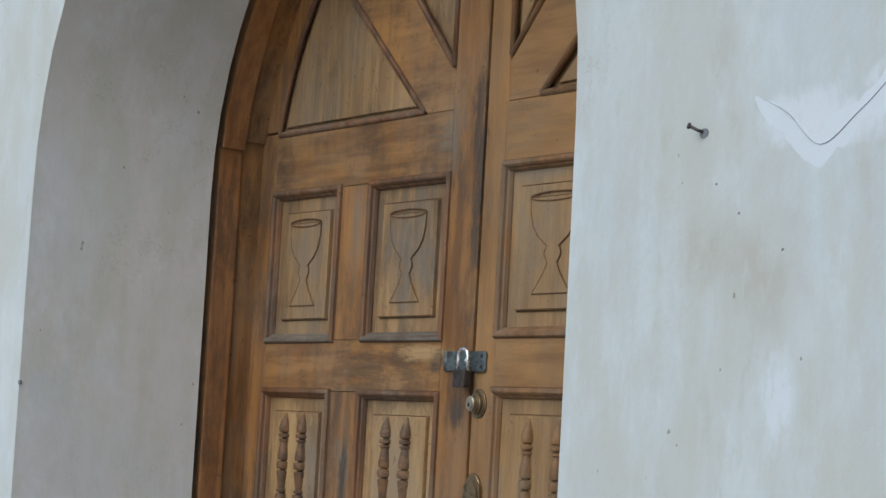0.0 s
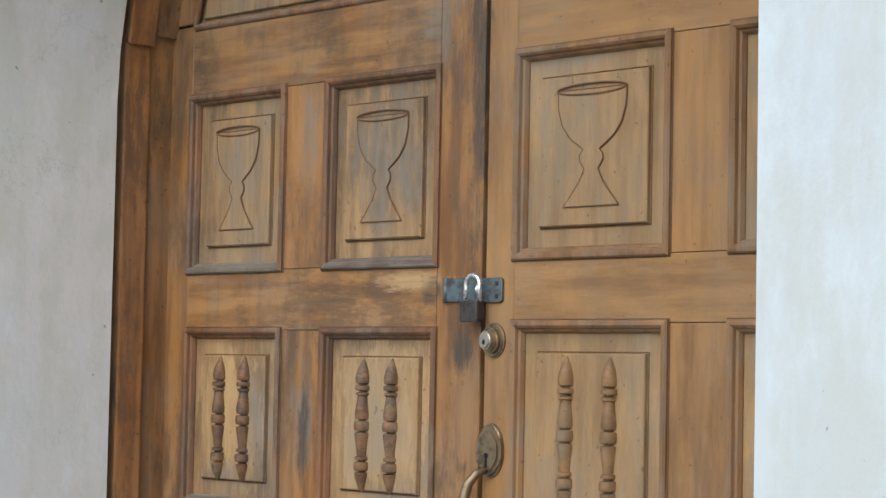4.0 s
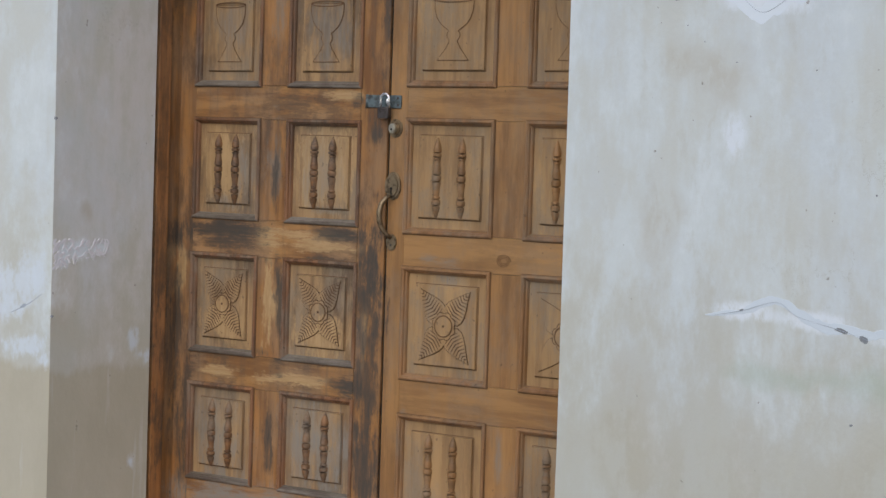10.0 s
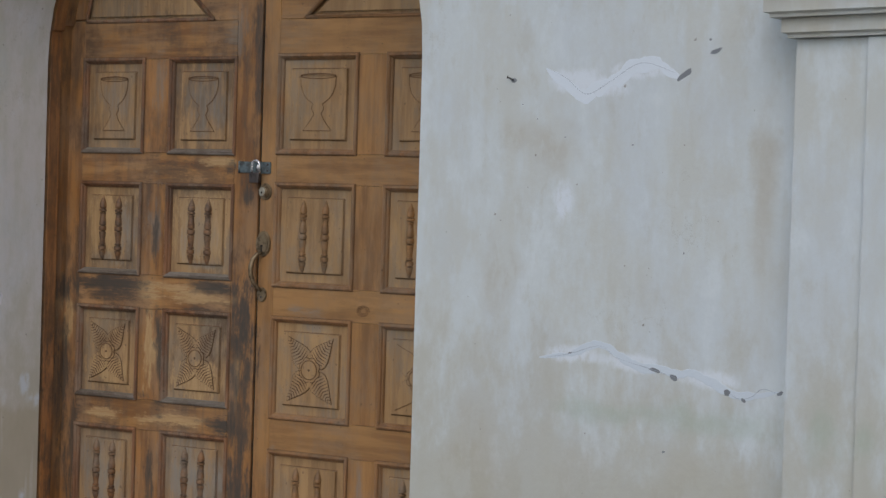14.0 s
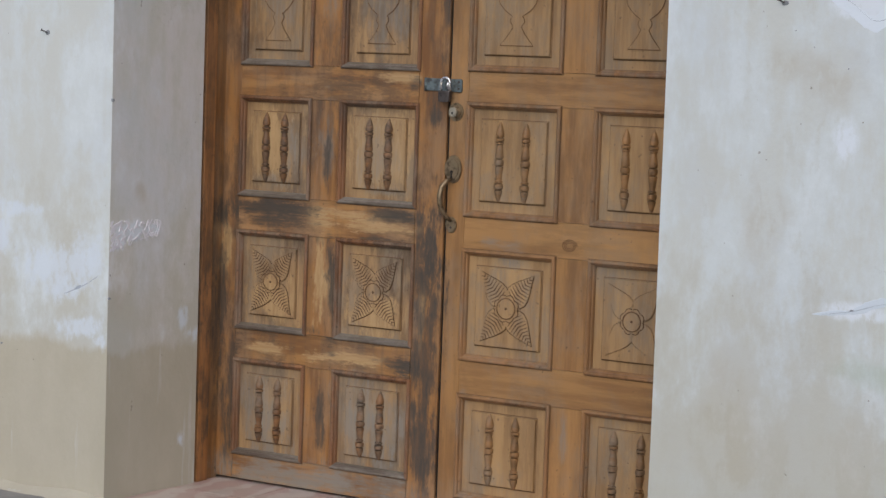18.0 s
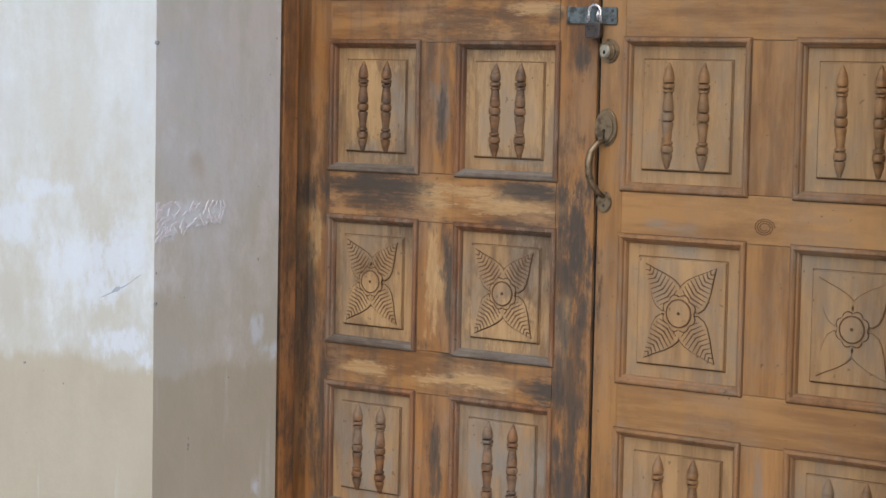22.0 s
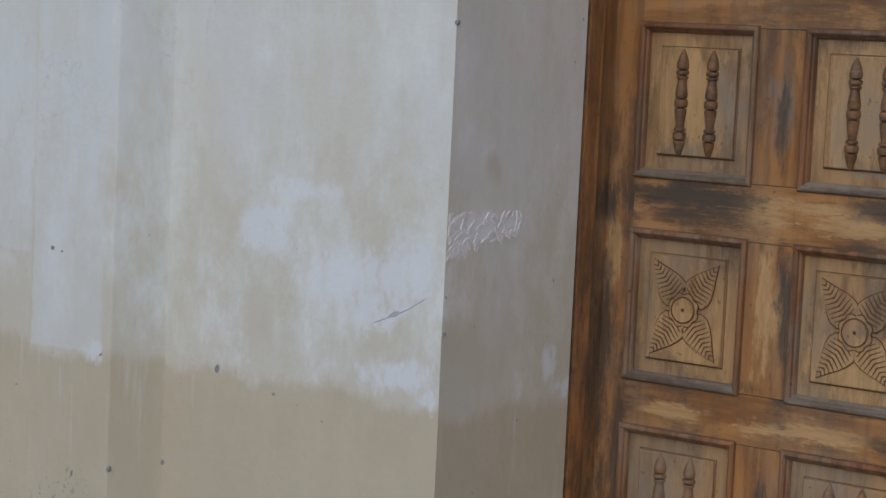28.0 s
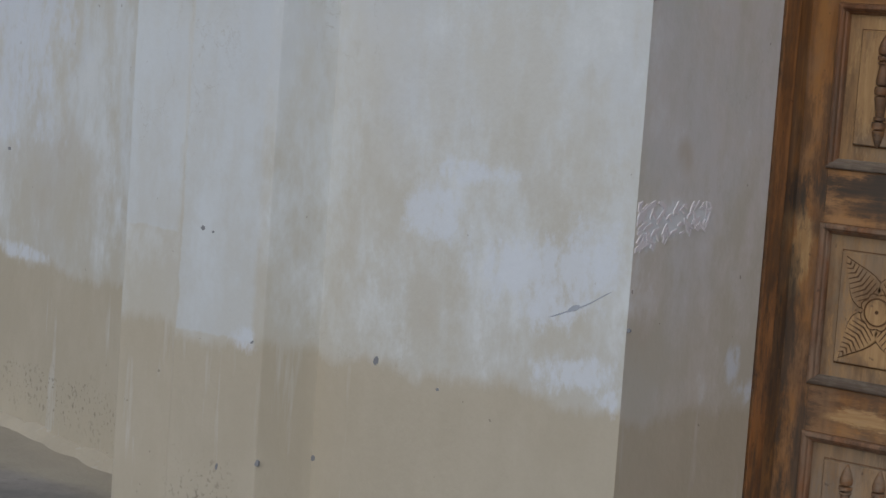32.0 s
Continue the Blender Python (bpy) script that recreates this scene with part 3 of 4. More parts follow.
for i in range(6):
    for j in range(2):
        x, y = -0.87 + 0.31 * i, -0.535 + 0.315 * j
        part("tile", box(max(x, -0.852) + 0.0015, min(x + 0.31, 0.99) - 0.0015, y, y + 0.312, 0.0, 0.008, 0.0012), "tile", threshold)


# ---- pilasters with stepped capitals ----
def pilaster(name, x0, x1, s0, s1, label):
    ob = thing(name, label, "pilaster", "pilasters beside the doorway")
    part("shaft", box(x0, x1, -0.655, D + 0.01, 0, 1.655, 0.005), "pilaster", ob)
    part("strip", box(s0, s1, -0.642, D + 0.01, 0, 1.655, 0.004), "pilaster", ob)
    lo, hi = min(x0, s0), max(x1, s1)
    for k, (z0, z1, out) in enumerate(((1.655, 1.703, 0.024), (1.703, 1.755, 0.058), (1.755, 1.80, 0.082))):
        bm = box(lo - out, hi + out, -0.655 - out, D + 0.01, z0 + 0.001, z1, 0.0)
        bmesh.ops.bevel(bm, geom=[e for e in bm.edges if all(v.co.z < z0 + 0.01 for v in e.verts)], offset=0.012, segments=3, affect="EDGES")
        part("capital_step", bm, "cornice", ob, "cream moulded capital step")
    if x0 < 0:
        bend = [(x1 - 0.012, -0.6556), (x1 - 0.002, -0.6556), (x1 + 0.003, -0.650), (x1 + 0.030, -0.560), (x1 + 0.048, -0.5395)]
        part("cove", plan_wall(bend + [(x1 + 0.048, -0.53), (x1 - 0.012, -0.53)], 0, TOP), "pilaster", ob, "coved return of the pilaster").data.set_sharp_from_angle(angle=radians(40))
    part("upper_shaft", box(x0, x1, -0.655, D + 0.01, 1.801, TOP, 0.005), "pilaster", ob)
    return ob


pilaster("pilaster", -1.93, -1.668, -2.11, -1.931, "white patched plaster pilaster with cream stepped capital")
pilaster("pilaster", 2.378, 2.82, 2.194, 2.377, "grey-white plaster pilaster with green damp stain")


# ---- the door leaves ----
def casing():
    ob = thing("door_casing", "reddish-brown wooden door casing lining the arch", "door frame", kind="structure")
    for side in (-1, 1):
        a, b = sorted((side * 0.838, side * 0.90))
        part("post", box(a, b, POST - 0.001, -0.056, 0.004, 1.80, 0.004), "casing", ob)
        a, b = sorted((side * 0.846, side * 0.93))
        part("rebate", box(a, b, -0.056, 0.002, 0.004, 1.82, 0.002), "stile", ob)
    part("arch_rebate", slab(arc(0, 1.685, 0.846, 171, 9, 40) + arc(0, 1.685, 0.93, 9, 171, 40), -0.056, 0.002, 0.0), "stile", ob)
    for k in range(6):
        a0, a1 = 180 - 7.6 - 27.4 * k * 0.999, 180 - 9 - 27.4 * (k + 1) * 0.999 + 0.15
        ring = arc(0, 1.685, 0.838, a0, a1, 6) + arc(0, 1.685, 0.90, a1, a0, 6)
        part("arch_segment", slab(ring, POST, -0.056, 0.003), "casing", ob)
    return ob


casing()
ROWS = {-1: [(0.100, 0.410, "spindle"), (0.515, 0.831, "flower"), (0.949, 1.267, "spindle"), (1.374, 1.700, "cup")],
        1: [(0.070, 0.385, "spindle"), (0.497, 0.832, "flower"), (0.938, 1.278, "spindle"), (1.380, 1.707, "cup")]}
RAILS = {side: list(zip([0.016] + [row[1] for row in rows], [row[0] for row in rows] + [1.826])) for side, rows in ROWS.items()}
SPINDLE = [(0.001, -0.113), (0.005, -0.108), (0.0105, -0.088), (0.0115, -0.080), (0.006, -0.0785), (0.006, -0.0765), (0.0125, -0.0755), (0.0135, -0.069), (0.0125, -0.0625), (0.0065, -0.0615), (0.0065, -0.059),
           (0.0115, -0.058), (0.0115, -0.053), (0.008, -0.052), (0.0085, -0.045), (0.0105, -0.028), (0.0122, -0.017), (0.0118, -0.013), (0.0062, -0.012), (0.0062, -0.0095), (0.0125, -0.0085), (0.0138, -0.001), (0.0125, 0.0065),
           (0.0062, 0.0075), (0.0062, 0.0095), (0.0115, 0.0105), (0.0125, 0.018), (0.0105, 0.033), (0.0085, 0.047), (0.0085, 0.050), (0.0115, 0.051), (0.0115, 0.055), (0.006, 0.056), (0.006, 0.0585), (0.0125, 0.0595), (0.013, 0.063),
           (0.0125, 0.0665), (0.006, 0.0675), (0.006, 0.0695), (0.0115, 0.071), (0.0125, 0.080), (0.0095, 0.094), (0.0045, 0.106), (0.001, 0.113)]
spindle_mesh = None


def chalice(cx, cz, h, w, y, parent):
    """A shallow relief cup: bowl, knop and flared foot, with a rim ellipse."""
    right = [(0.50, 0.95), (0.49, 0.80), (0.43, 0.66), (0.32, 0.56), (0.18, 0.49), (0.12, 0.46), (0.165, 0.42), (0.17, 0.375), (0.13, 0.33), (0.10, 0.30), (0.17, 0.20), (0.28, 0.10), (0.40, 0.0)]
    outline = [(cx + a * w, cz + (b - 0.46) * h) for a, b in right]
    outline = outline + [(2 * cx - x, z) for x, z in outline[::-1]]
    part("carved_cup", slab(outline[::-1], y - 0.0024, y + 0.002, 0.001), "board", parent)
    line = [(x, y - 0.0021, z) for x, z in outline]
    part("cup_outline", tube(line + line[:1], 0.0012, 5), "incised", parent, "brown incised cup outline")
    rim = [(cx + 0.5 * w * math.cos(a), y - 0.0032, cz + 0.49 * h + 0.045 * h * math.sin(a)) for a in (2 * math.pi * k / 24 for k in range(25))]
    part("cup_rim", tube(rim, 0.0016, 5), "incised", parent, "brown incised rim")


def flower(cx, cz, w, h, y, parent, veined=True):
    for sx in (-1, 1):
        for sz in (-1, 1):
            ex, ez = sx * w / 2, sz * h / 2
            ax = Vector((ex, ez)).normalized()
            nx = Vector((-ax.y, ax.x))
            length = math.hypot(ex, ez)
            ribs = [(0.12, 0.10), (0.24, 0.24), (0.36, 0.275), (0.48, 0.255), (0.64, 0.185), (0.80, 0.095), (0.91, 0.04), (1.0, 0.0)]
            side_a = [ax * a * length + nx * b * length for a, b in ribs]
            side_b = [ax * a * length - nx * b * length for a, b in ribs[-2:0:-1]]
            outline = [(cx + p.x, cz + p.y) for p in side_a + side_b]
            part("leaf", slab(outline, y - 0.0045, y + 0.002, 0.0022), "board", parent, "carved leaf")
            part("leaf_edge", tube([(a, y - 0.0012, b) for a, b in outline + outline[:1]], 0.0017 if veined else 0.0012, 5), "carved" if veined else "incised", parent, "dark incised line")
            if veined:
                bm = bmesh.new()
                for k in range(9):
                    s = 0.26 + 0.075 * k
                    wide = np.interp(s, [a for a, _ in ribs], [b for _, b in ribs]) * 0.86
                    for flip in (-1, 1):
                        a, b = ax * s * length, ax * min(s + 0.06, 0.97) * length + flip * nx * wide * length * 0.95
                        d = (b - a).normalized() * 0.0017
                        q = Vector((-d.y, d.x))
                        corners = [a - q, a + q, b + q * 0.4, b - q * 0.4]
                        lo = [bm.verts.new((cx + c.x, y - 0.0036, cz + c.y)) for c in corners]
                        hi = [bm.verts.new((cx + c.x, y - 0.0052, cz + c.y)) for c in corners]
                        bm.faces.new(hi)
                        for e in range(4):
                            bm.faces.new((lo[e], lo[(e + 1) % 4], hi[(e + 1) % 4], hi[e]))
                part("veins", bm, "carved", parent, "dark incised leaf veins")
    r = 0.098 * w / 0.56
    lobes = [(cx + r * (1.14 + 0.22 * abs(math.sin(4 * a))) * math.cos(a), cz + r * (1.14 + 0.22 * abs(math.sin(4 * a))) * math.sin(a)) for a in (2 * math.pi * k / 64 for k in range(64))]
    part("petal_ring", slab(lobes, y - 0.0062, y + 0.001, 0.0012), "board", parent, "scalloped ring of round petals")
    part("petal_edge", tube([(a, y - 0.0045, b) for a, b in lobes + lobes[:1]], 0.0019, 5), "carved", parent, "dark incised line")
    circle = [(cx + r * math.cos(a), y - 0.0078, cz + r * math.sin(a)) for a in (2 * math.pi * k / 28 for k in range(29))]
    part("flower_heart", slab([(a, b) for a, _, b in circle[:-1]], y - 0.0085, y - 0.004, 0.0025, 2), "board", parent, "round carved flower heart")
    part("heart_ring", tube(circle, 0.0016, 5), "incised", parent, "brown incised ring")
    part("heart_dot", slab([(cx + 0.004 * math.cos(a), cz + 0.004 * math.sin(a)) for a in (math.pi * k / 4 for k in range(8))], y - 0.0092, y - 0.0075), "carved", parent)


def panel(leaf, x0, x1, z0, z1, motif, veined=True):
    global spindle_mesh
    frame_part = part("panel", box(x0 + 0.001, x1 - 0.001, 0.013, 0.034, z0 + 0.001, z1 - 0.001), "board", leaf, "recessed panel of paler worn wood")
    m = 0.047
    part("raised_field", slab([(x0 + m, z0 + m), (x1 - m, z0 + m), (x1 - m, z1 - m), (x0 + m, z1 - m)], 0.0045, 0.014, 0.002), "board", frame_part)
    cx, cz = (x0 + x1) / 2, (z0 + z1) / 2
    for side in range(4):
        part("bead", bead_length(x0 - 0.004, x1 + 0.004, z0 - 0.004, z1 + 0.004, side), "bead" if side or cx > 0 else "sill_bead", frame_part, "dark moulded bead" if side or cx > 0 else "weathered lower bead with painted grey highlight")
    # outer tube: bead groove; inner tube: painted shade at the raised field's foot
    for grow, y, r in ((0.0052, 0.0006, 0.0016), (-0.0445, 0.0130, 0.0016)):
        a0, a1, b0, b1 = x0 - grow, x1 + grow, z0 - grow, z1 + grow
        part("joint", tube([(a0, y, b0), (a1, y, b0), (a1, y, b1), (a0, y, b1), (a0, y, b0)], r, 5), "incised", frame_part, "dark seam round bead, painted shade line round field")
    if motif == "cup":
        chalice(cx, cz, (z1 - z0) * 0.58, (x1 - x0) * 0.45, 0.0045, frame_part)
    elif motif == "flower":
        flower(cx, cz, (x1 - x0) * 0.57, (z1 - z0) * 0.64, 0.0045, frame_part, veined)
    else:
        reach = 0.036 if cx < 0 else 0.045
        for off in (-reach, reach):
            if spindle_mesh is None:
                first = part("spindle", lathe(SPINDLE, 12, True), "turned", frame_part, "turned half spindle", True)
                first.data.set_sharp_from_angle(angle=radians(50))
                spindle_mesh = first.data
            else:
                first = tagged(new("spindle", spindle_mesh), "turned half spindle")
                first.parent = frame_part
            first.location = (cx + off, 0.0048, cz - 0.002)
            first.scale = (1.12, 1.3, (z1 - z0) / 0.318)


def leaf_panels(leaf, cols, rows):
    for r, (z0, z1, motif) in enumerate(rows):
        for c, (x0, x1) in enumerate(cols):
            panel(leaf, x0, x1, z0, z1, motif, not (c == 1 and cols[0][0] > 0))


def door_leaf(name, side, cols, label):
    leaf = thing(name, label, "door", "leaves of the double door", "structure")
    edge, lock = side * 0.893, 0.003 if side < 0 else 0.013
    outer, inner = (cols[0][0], cols[1][1]) if side < 0 else (cols[1][1], cols[0][0])
    f = lambda pts: [(side * abs(x), z) for x, z in pts]
    top = math.sqrt(0.893**2 - (abs(outer)) ** 2)
    hinge = [(0.893, 0.016), *[(0.893 * math.cos(radians(a)), 1.68 + 0.893 * math.sin(radians(a))) for a in (0, 3, 6, 10)], (abs(outer), 1.68 + 0.155), (abs(outer), 0.016)]
    part("stile", slab(f(hinge), 0.0, 0.045, 0.002), "stile", leaf, "hinge stile")
    part("stile", slab([(lock, 0.016), (inner, 0.016), (inner, 1.68 + math.sqrt(0.893**2 - inner**2)), (lock, 2.57)], 0.0, 0.045, 0.002), "stile", leaf, "sooty weathered lock stile")
    lo, hi = sorted((outer, inner))
    for k, (z0, z1) in enumerate(RAILS[side]):
        part("rail", box(lo + 0.0008, hi - 0.0008, 0.0004, 0.045, z0, z1, 0.0015), "rail", leaf)
    ca, cb = sorted(cols)
    for z0, z1, _ in ROWS[side]:
        part("muntin", box(ca[1], cb[0], 0.0012, 0.045, z0 + 0.0008, z1 - 0.0008, 0.0015), "stile", leaf)
    leaf_panels(leaf, cols, ROWS[side])
    # arched head: curved stile, sloping brace and two fields
    head = arc(0, 1.68, 0.893, 10.2, 84, 16) + arc(0, 1.68, 0.797, 84, 11.6, 16)
    part("curved_stile", slab(f(head), 0.0, 0.045, 0.002), "stile", leaf)
    p = abs(inner)
    brace = [(p + 0.095, 1.826), (p + 0.095 + 0.60, 1.826 + 0.555), (p + 0.52, 1.826 + 0.63), (p, 1.826 + 0.080), (p, 1.826)]
    part("brace", slab(f(brace), 0.0006, 0.045, 0.003), "rail", leaf, "sloping brace in the arched head")
    part("head_board", slab(f([(p - 0.002, 1.824), (0.86, 1.824), *arc(0, 1.68, 0.875, 10, 83, 10), (p - 0.002, 2.53)]), 0.014, 0.036), "board", leaf)
    low = [(p + 0.145, 1.826 + 0.022), (0.762, 1.826 + 0.022), *arc(0, 1.68, 0.776, 15.5, 39.6, 8)]
    part("head_field", slab(f(low), 0.006, 0.015, 0.002), "board", leaf, "plain fan-shaped field")
    high = [(p + 0.02, 1.826 + 0.13), (p + 0.02, 2.44), *arc(0, 1.68, 0.776, 78, 62, 5)]
    part("head_field", slab(f(high), 0.006, 0.015, 0.002), "board", leaf, "plain wedge-shaped field")
    for run in ([(p + 0.105, 1.832), (0.775, 1.832), *arc(0, 1.68, 0.793, 13, 44, 8)], [(p + 0.105, 1.832), (p + 0.105 + 0.5, 1.832 + 0.4625)],
                [(p + 0.005, 1.826 + 0.09), (p + 0.42, 1.826 + 0.535)], [(p + 0.006, 1.826 + 0.09), (p + 0.006, 2.42)]):
        part("bead", tube([(x, 0.001, z) for x, z in f(run)], 0.007, 8), "bead", leaf, "dark moulded bead", True)
    return leaf


left_leaf = door_leaf("door_1", -1, [(-0.781, -0.505), (-0.389, -0.101)], "weathered brown carved door leaf with sooty stains, shut")
right_leaf = door_leaf("door_2", 1, [(0.078, 0.396), (0.515, 0.808)], "golden-brown carved wooden door leaf with brass handle, shut")
# black strip stands in for the shade inside the gap
part("meeting_gap", box(-0.001, 0.017, 0.010, 0.03, 0.016, 2.54), "black", right_leaf, "dark gap between the leaves")


# a knot in the right leaf's rail
knot_ring = part("knot", tube([(0.444 + r * 0.026 * math.cos(a), -0.0002, 0.870 + r * 0.020 * math.sin(a)) for a, r in ((0.55 * k, 1 - 0.02 * k) for k in range(34))], 0.0011, 5), "incised", right_leaf, "swirled knot in the rail")

# ---- ironmongery ----
def oval(cx, cz, rx, rz, count=28):
    return [(cx + rx * math.cos(2 * math.pi * k / count), cz + rz * math.sin(2 * math.pi * k / count)) for k in range(count)]


hasp = thing("hasp", "galvanised steel hasp and staple across the leaves", "hasp", at=(0, 0, 0))
part("strap", slab([(-0.072, 1.312), (0.052, 1.310), (0.056, 1.314), (0.056, 1.346), (0.052, 1.350), (-0.072, 1.350)], -0.006, 0.0, 0.001), "steel", hasp)
part("hinge_knuckle", moved(tube([(-0.074, -0.004, 1.311), (-0.074, -0.004, 1.351)], 0.005, 10), 0, 0, 0), "steel", hasp, "", True)
part("staple", tube([(0.012, 0.0, 1.322), (0.012, -0.013, 1.322), (0.012, -0.019, 1.331), (0.012, -0.013, 1.340), (0.012, 0.0, 1.340)], 0.003, 8), "bright", hasp, "", True)
for z in (1.320, 1.341):
    part("screw", slab(oval(0.045, z, 0.004, 0.004, 10), -0.008, -0.006, 0.0006), "lock", hasp)
padlock = thing("padlock", "small tarnished padlock with bright steel shackle, locked", "padlock")
bm = box(-0.014, 0.027, -0.031, -0.013, 1.280, 1.314, 0.004)
part("body", bm, "lock", padlock)
shackle = [(-0.008, -0.022, 1.308), (-0.008, -0.022, 1.332)] + [(0.0075 + 0.0155 * math.cos(a), -0.022, 1.338 + 0.0155 * math.sin(a)) for a in (math.pi - math.pi * k / 10 for k in range(11))] + [(0.023, -0.022, 1.332), (0.023, -0.022, 1.308)]
part("shackle", tube(shackle, 0.0038, 10), "bright", padlock, "bright steel shackle", True)
part("keyway_plate", slab([(-0.010, 1.279), (0.025, 1.279), (0.025, 1.296), (-0.010, 1.296)], -0.0325, -0.030, 0.0008), "lock", padlock)

deadbolt = thing("deadbolt_lock", "round aged brass deadbolt cylinder on the door", "lock")
for r, y0, y1, mat, name in ((0.026, -0.005, 0.0, "brass", "rosette"), (0.019, -0.013, -0.004, "brass", "collar"), (0.0135, -0.024, -0.012, "dull", "cylinder")):
    part(name, slab(oval(0.036, 1.250, r, r * 1.08), y0, y1, min(0.003, (y1 - y0) / 2.2), 3), mat, deadbolt)
part("keyway", slab(oval(0.036, 1.247, 0.003, 0.0045, 10), -0.0246, -0.023), "black", deadbolt)

handle = thing("door_handle", "aged brass thumb-latch handle with keyhole plate", "door handle")
part("keyhole_plate", slab(oval(0.034, 1.076, 0.029, 0.043), -0.007, 0.0, 0.004, 3), "brass", handle)
part("keyhole_rim", slab(oval(0.034, 1.076, 0.021, 0.033), -0.010, -0.006, 0.002, 2), "brass", handle)
part("keyhole", slab(oval(0.032, 1.068, 0.0045, 0.0045, 12), -0.0108, -0.0095), "black", handle)
part("keyhole_slot", slab([(0.0295, 1.050), (0.0345, 1.050), (0.034, 1.066), (0.030, 1.066)], -0.0108, -0.0095), "black", handle)
grip = [(0.030, -0.006, 1.046), (0.022, -0.020, 1.040), (0.013, -0.031, 1.022), (0.009, -0.036, 0.995), (0.010, -0.035, 0.968), (0.016, -0.028, 0.945), (0.025, -0.017, 0.928), (0.032, -0.006, 0.918)]
part("grip", tube(grip, [0.0055, 0.007, 0.0085, 0.009, 0.0085, 0.0075, 0.0065, 0.0055], 12), "brass", handle, "bowed grip", True)
part("foot_plate", slab(oval(0.033, 0.905, 0.019, 0.025), -0.006, 0.0, 0.003, 3), "brass", handle)
part("foot_screw", slab(oval(0.033, 0.897, 0.004, 0.004, 10), -0.0072, -0.005, 0.0006), "lock", handle)


# ---- marks on the facade: repairs, chips, nails ----
def ragged(points, wide, y, seed, depth=0.002):
    """A thin trowelled strip along points, uneven at both edges."""
    rnd = random.Random(seed)
    fine = []
    for k in range(len(points) - 1):
        a, b, c, d = (Vector(points[min(max(k + j, 0), len(points) - 1)]) for j in (-1, 0, 1, 2))
        steps = max(2, int((c - b).length / 0.009))
        for t in (j / steps for j in range(steps)):
            p = 0.5 * (2 * b + (c - a) * t + (2 * a - 5 * b + 4 * c - d) * t**2 + (3 * b - a - 3 * c + d) * t**3)
            fine.append((p.x, p.y))
    fine.append(points[-1])
    bm, rows = bmesh.new(), []
    for k, (x, z) in enumerate(fine):
        taper = min(1.0, 6 * k / len(fine) + 0.08, 6 * (len(fine) - 1 - k) / len(fine) + 0.08)
        up, dn = (wide * taper * (0.62 + 0.75 * noise.noise((x * 22, q, seed)) + 0.25 * noise.noise((x * 90, q, seed)) + rnd.uniform(0, 0.1)) for q in (0.3, 7.7))
        rows.append([bm.verts.new(p) for p in ((x, y + 0.001, z + up), (x, y - depth, z + up * 0.6), (x, y - depth, z - dn * 0.6), (x, y + 0.001, z - dn))])
    for low, high in zip(rows, rows[1:]):
        for k in range(3):
            bm.faces.new((low[k], low[k + 1], high[k + 1], high[k]))
    return bm


def chip(x, z, rx, rz, tilt, y=D, seed=0):
    rnd = random.Random(seed)
    c, s = math.cos(radians(tilt)), math.sin(radians(tilt))
    pts = []
    for k in range(12):
        a = 2 * math.pi * k / 12
        r = rnd.uniform(0.65, 1.0)
        u, v = rx * r * math.cos(a), rz * r * math.sin(a)
        pts.append((x + c * u - s * v, z + s * u + c * v))
    return slab(pts, y - 0.0012, y + 0.004)


upper = thing("filled_crack", "zigzag white filler repair with bared chips on wall", "wall crack", "filled cracks in the facade", at=(0, 0, 0))
UPPER_RUN = [(1.423, 1.616), (1.475, 1.579), (1.558, 1.539), (1.636, 1.582), (1.740, 1.624), (1.802, 1.604), (1.839, 1.576)]
part("filler", ragged([(x, z - 0.008) for x, z in UPPER_RUN], 0.044, D, 3, 0.0004), "filler", upper, "broad trowelled filler")
part("hairline", ragged([(1.439, 1.604), (1.491, 1.579), (1.553, 1.536), (1.626, 1.569), (1.719, 1.616), (1.823, 1.586)], 0.0010, D - 0.0010, 5, 0.0004), "hairline", upper)
part("chip", chip(1.846, 1.582, 0.030, 0.0095, 33, seed=1), "chip", upper, "bared grey chip")
part("chip", chip(1.933, 1.641, 0.019, 0.007, 22, seed=2), "chip", upper, "bared grey chip")
part("chip", chip(1.917, 1.671, 0.004, 0.004, 0, seed=9), "chip", upper)
lower = thing("filled_crack", "long sagging filler repair with grey chips on wall", "wall crack", "filled cracks in the facade")
LOWER_RUN = [(1.428, 0.816), (1.506, 0.829), (1.621, 0.867), (1.693, 0.832), (1.787, 0.814), (1.901, 0.809), (1.995, 0.776), (2.057, 0.766), (2.140, 0.786)]
part("filler", ragged(LOWER_RUN, 0.024, D, 7, 0.0004), "wash", lower, "bluish wash round the filler")
part("hairline", ragged([(1.444, 0.817), (1.527, 0.834), (1.621, 0.862), (1.673, 0.834), (1.787, 0.811), (1.860, 0.794)], 0.0010, D - 0.0010, 8, 0.0004), "hairline", lower)
part("hairline", ragged([(1.989, 0.779), (2.026, 0.759), (2.062, 0.766), (2.093, 0.789), (2.140, 0.779)], 0.0010, D - 0.0010, 11, 0.0004), "hairline", lower)
for x, z, rx, rz, tilt, seed in ((1.787, 0.811, 0.022, 0.006, -12, 3), (1.844, 0.796, 0.014, 0.010, -30, 4), (1.995, 0.771, 0.011, 0.009, 0, 5), (2.041, 0.756, 0.008, 0.006, -40, 6), (2.140, 0.782, 0.013, 0.006, 30, 7), (1.527, 0.836, 0.007, 0.003, 15, 8)):
    part("chip", chip(x, z, rx, rz, tilt, seed=seed), "chip", lower, "bared grey chip")
scar = thing("filled_crack", "slanting scar in a white trowelled repair", "wall crack", "filled cracks in the facade")
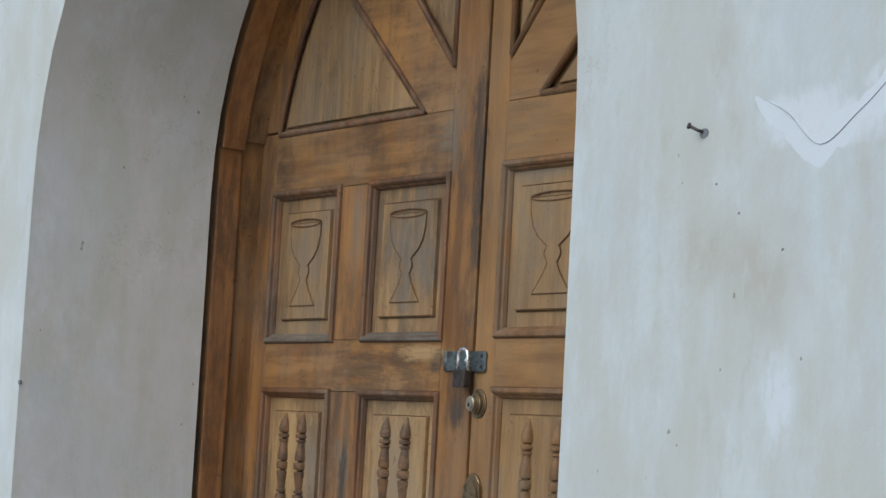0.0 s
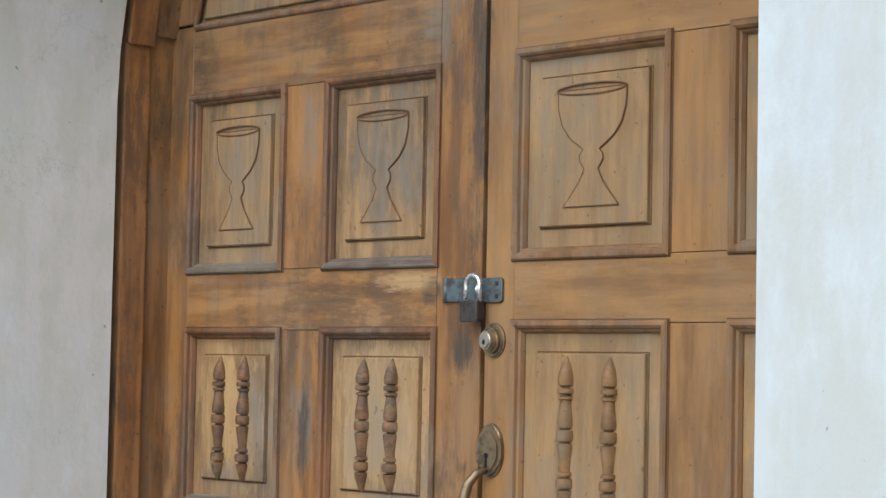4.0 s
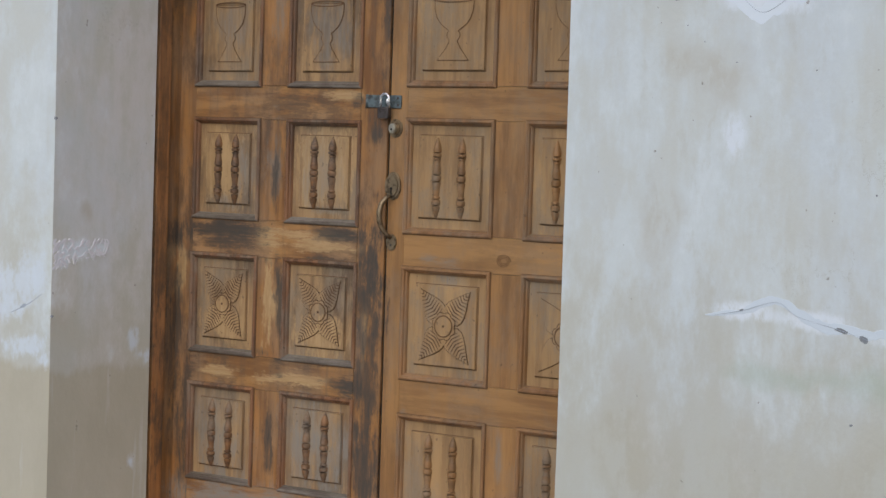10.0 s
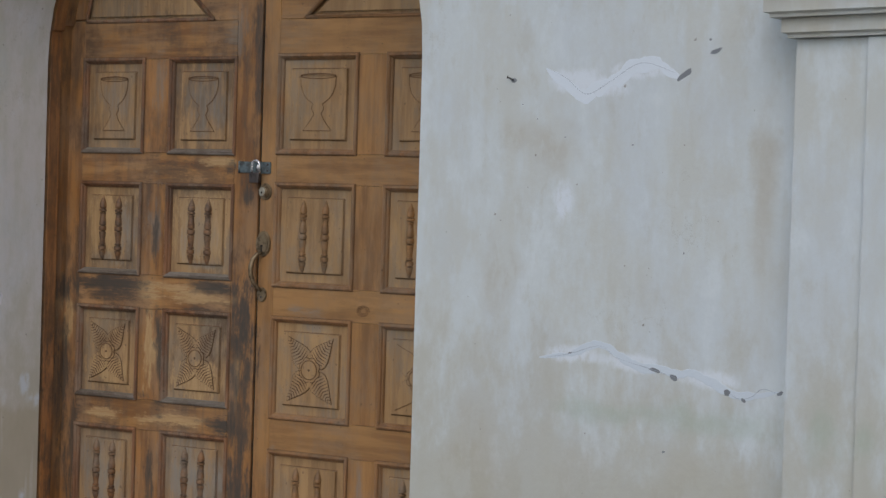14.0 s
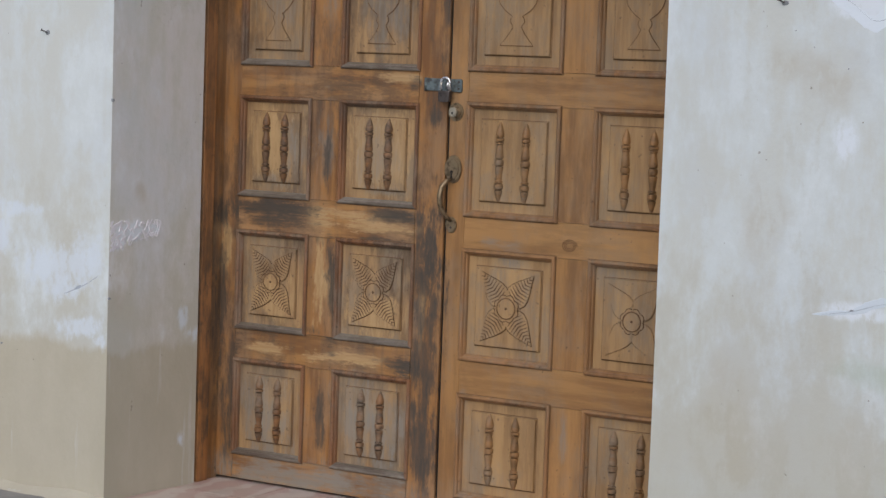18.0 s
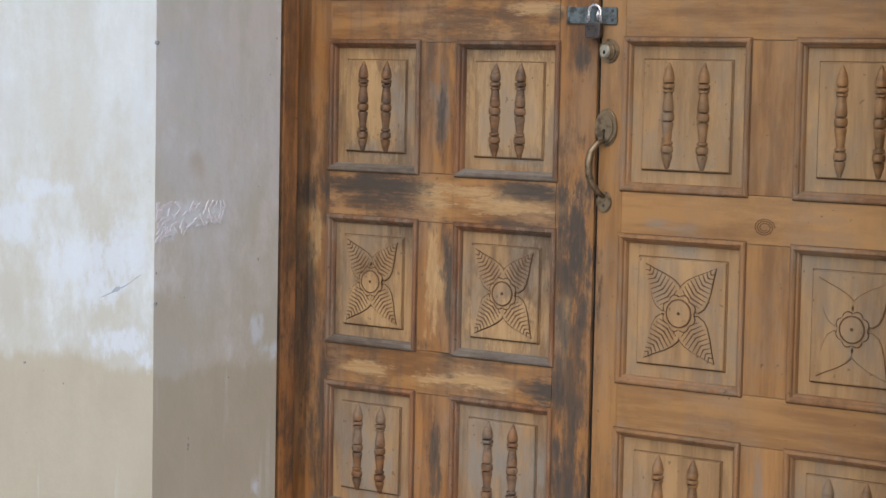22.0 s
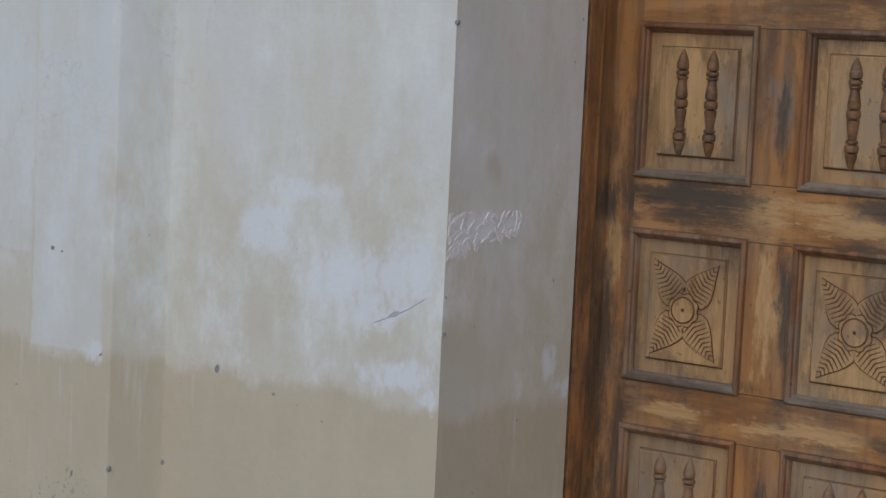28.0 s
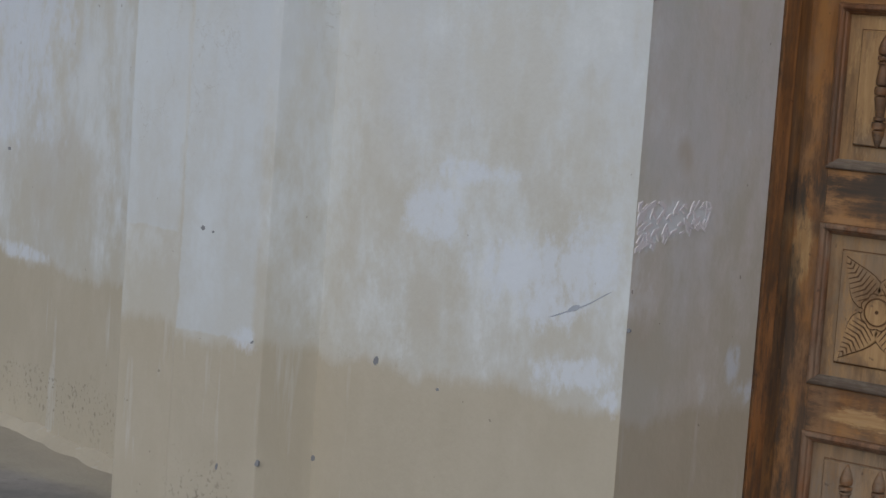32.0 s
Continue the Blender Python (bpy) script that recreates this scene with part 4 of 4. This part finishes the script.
part("hairline", ragged([(-1.045, 0.640), (-1.00, 0.658), (-0.95, 0.680), (-0.905, 0.707)], 0.0035, D, 21, 0.0008), "hairline", scar)
part("chip", chip(-0.987, 0.665, 0.022, 0.006, 25, seed=31), "hairline", scar, "bared grey chip")


def nail(x, z, label, hole=0.011):
    ob = thing("nail", label, "nail", "nails in the facade")
    part("hole", chip(x, z, hole, hole * 0.8, 20, seed=int(100 * z)), "chip", ob, "chipped hole round the nail")
    part("shank", tube([(x, D + 0.01, z), (x - 0.003, D - 0.009, z + 0.003), (x - 0.010, D - 0.017, z + 0.008)], 0.0022, 7), "lock", ob)
    part("head", tube([(x - 0.010, D - 0.017, z + 0.008), (x - 0.012, D - 0.0185, z + 0.009)], 0.0042, 8), "lock", ob)
    return ob


nail(1.318, 1.577, "bent rusty nail in a chipped hole beside doorway")
nail(-1.13, 1.448, "bent rusty nail in the white facade plaster")

rnd = random.Random(5)
for k, (x, y, z, r) in enumerate([(-1.666, -0.655, 0.257, 0.008), (-1.617, D, 0.265, 0.008), (-1.463, D, 0.493, 0.011), (-1.70, -0.655, 0.503, 0.006), (-0.862, D, 0.64, 0.005),
                                  (-0.864, D, 1.25, 0.007), (1.49, D, 1.42, 0.0025), (1.70, D, 1.40, 0.003), (1.82, D, 0.60, 0.006), (1.86, D, 1.12, 0.004), (-1.30, D, 0.46, 0.005),
                                  (-1.86, -0.655, 0.72, 0.007), (-1.83, -0.655, 0.715, 0.004), (-1.78, -0.655, 0.23, 0.008), (1.35, D, 1.51, 0.0025), (1.40, D, 1.47, 0.002)]):
    ob = tagged(part("plaster_chip", chip(x, z, r, r * rnd.uniform(0.5, 0.9), rnd.uniform(0, 90), y, 40 + k), "chip"), "small grey chip knocked out of plaster", "chip", "chips in the plaster")
for x, z, rx, rz, tilt, seed in ((-3.526, 0.707, 0.034, 0.011, 70, 81), (-3.575, 0.571, 0.028, 0.009, 65, 82), (-3.349, 0.75, 0.012, 0.006, 0, 83), (-3.534, 0.833, 0.012, 0.005, 110, 85), (-3.447, 0.105, 0.022, 0.005, 80, 84)):
    tagged(part("plaster_chip", moved(chip(0, z, rx, rz, tilt, 0.0, seed), x, west(x)), "chip"), "long grey chip in the stained side wall", "chip", "chips in the plaster")



# brushed filler on the doorway's west jamb
smear = thing("filler_patch", "brushed lilac-white filler on the shaded jamb", "wall patch")
rnd = random.Random(12)
for k in range(100):
    along = rnd.random() ** 1.3
    y, tilt, long = -0.532 + 0.225 * along, radians(rnd.uniform(10, 80) if rnd.random() < 0.75 else rnd.uniform(100, 160)), rnd.uniform(0.008, 0.020) * (1 - 0.35 * along)
    z = 0.838 + 0.012 * along + rnd.uniform(-0.052, 0.046) * (1 - 0.62 * along)
    pts = []
    for j in range(12):
        a = 2 * math.pi * j / 12
        u, v = long * math.cos(a) * rnd.uniform(0.7, 1.0), long * 0.28 * math.sin(a) * rnd.uniform(0.5, 1.0)
        pts.append((u * math.cos(tilt) - v * math.sin(tilt), u * math.sin(tilt) + v * math.cos(tilt)))
    bm = slab(pts, -0.0011, 0.004)
    for v in bm.verts:
        a, out, up = v.co
        v.co = (-0.8648 + 0.076 * (max(y + a, -0.537) + 0.54) - out + 0.00001 * k, max(y + a, -0.537), z + up)
    part("brush_stroke", bm, "fresh", smear)


# ---- east of the doorway the front runs slightly forward in plan ----
def forward(mesh):
    for v in mesh.vertices:
        x, y, z = v.co
        if x > 0:
            d = 0.018 * x if x < 1 else 0.018 + 0.22 * (x - 1)
            d *= min(1.0, max(0.0, (-0.13 - y) / 0.41))
            v.co = (x + 0.46 * d, y - d, z)


done = set()
for ob in list(scene.objects):
    top = ob if ob.parent is None else ob.parent
    if ob.type == "MESH" and ob.data.name not in done and top.name.split(".")[0] in ("wall_north", "wall_reveal", "pilaster", "trim_facade_east", "filled_crack", "nail", "plaster_chip"):
        done.add(ob.data.name)
        forward(ob.data)
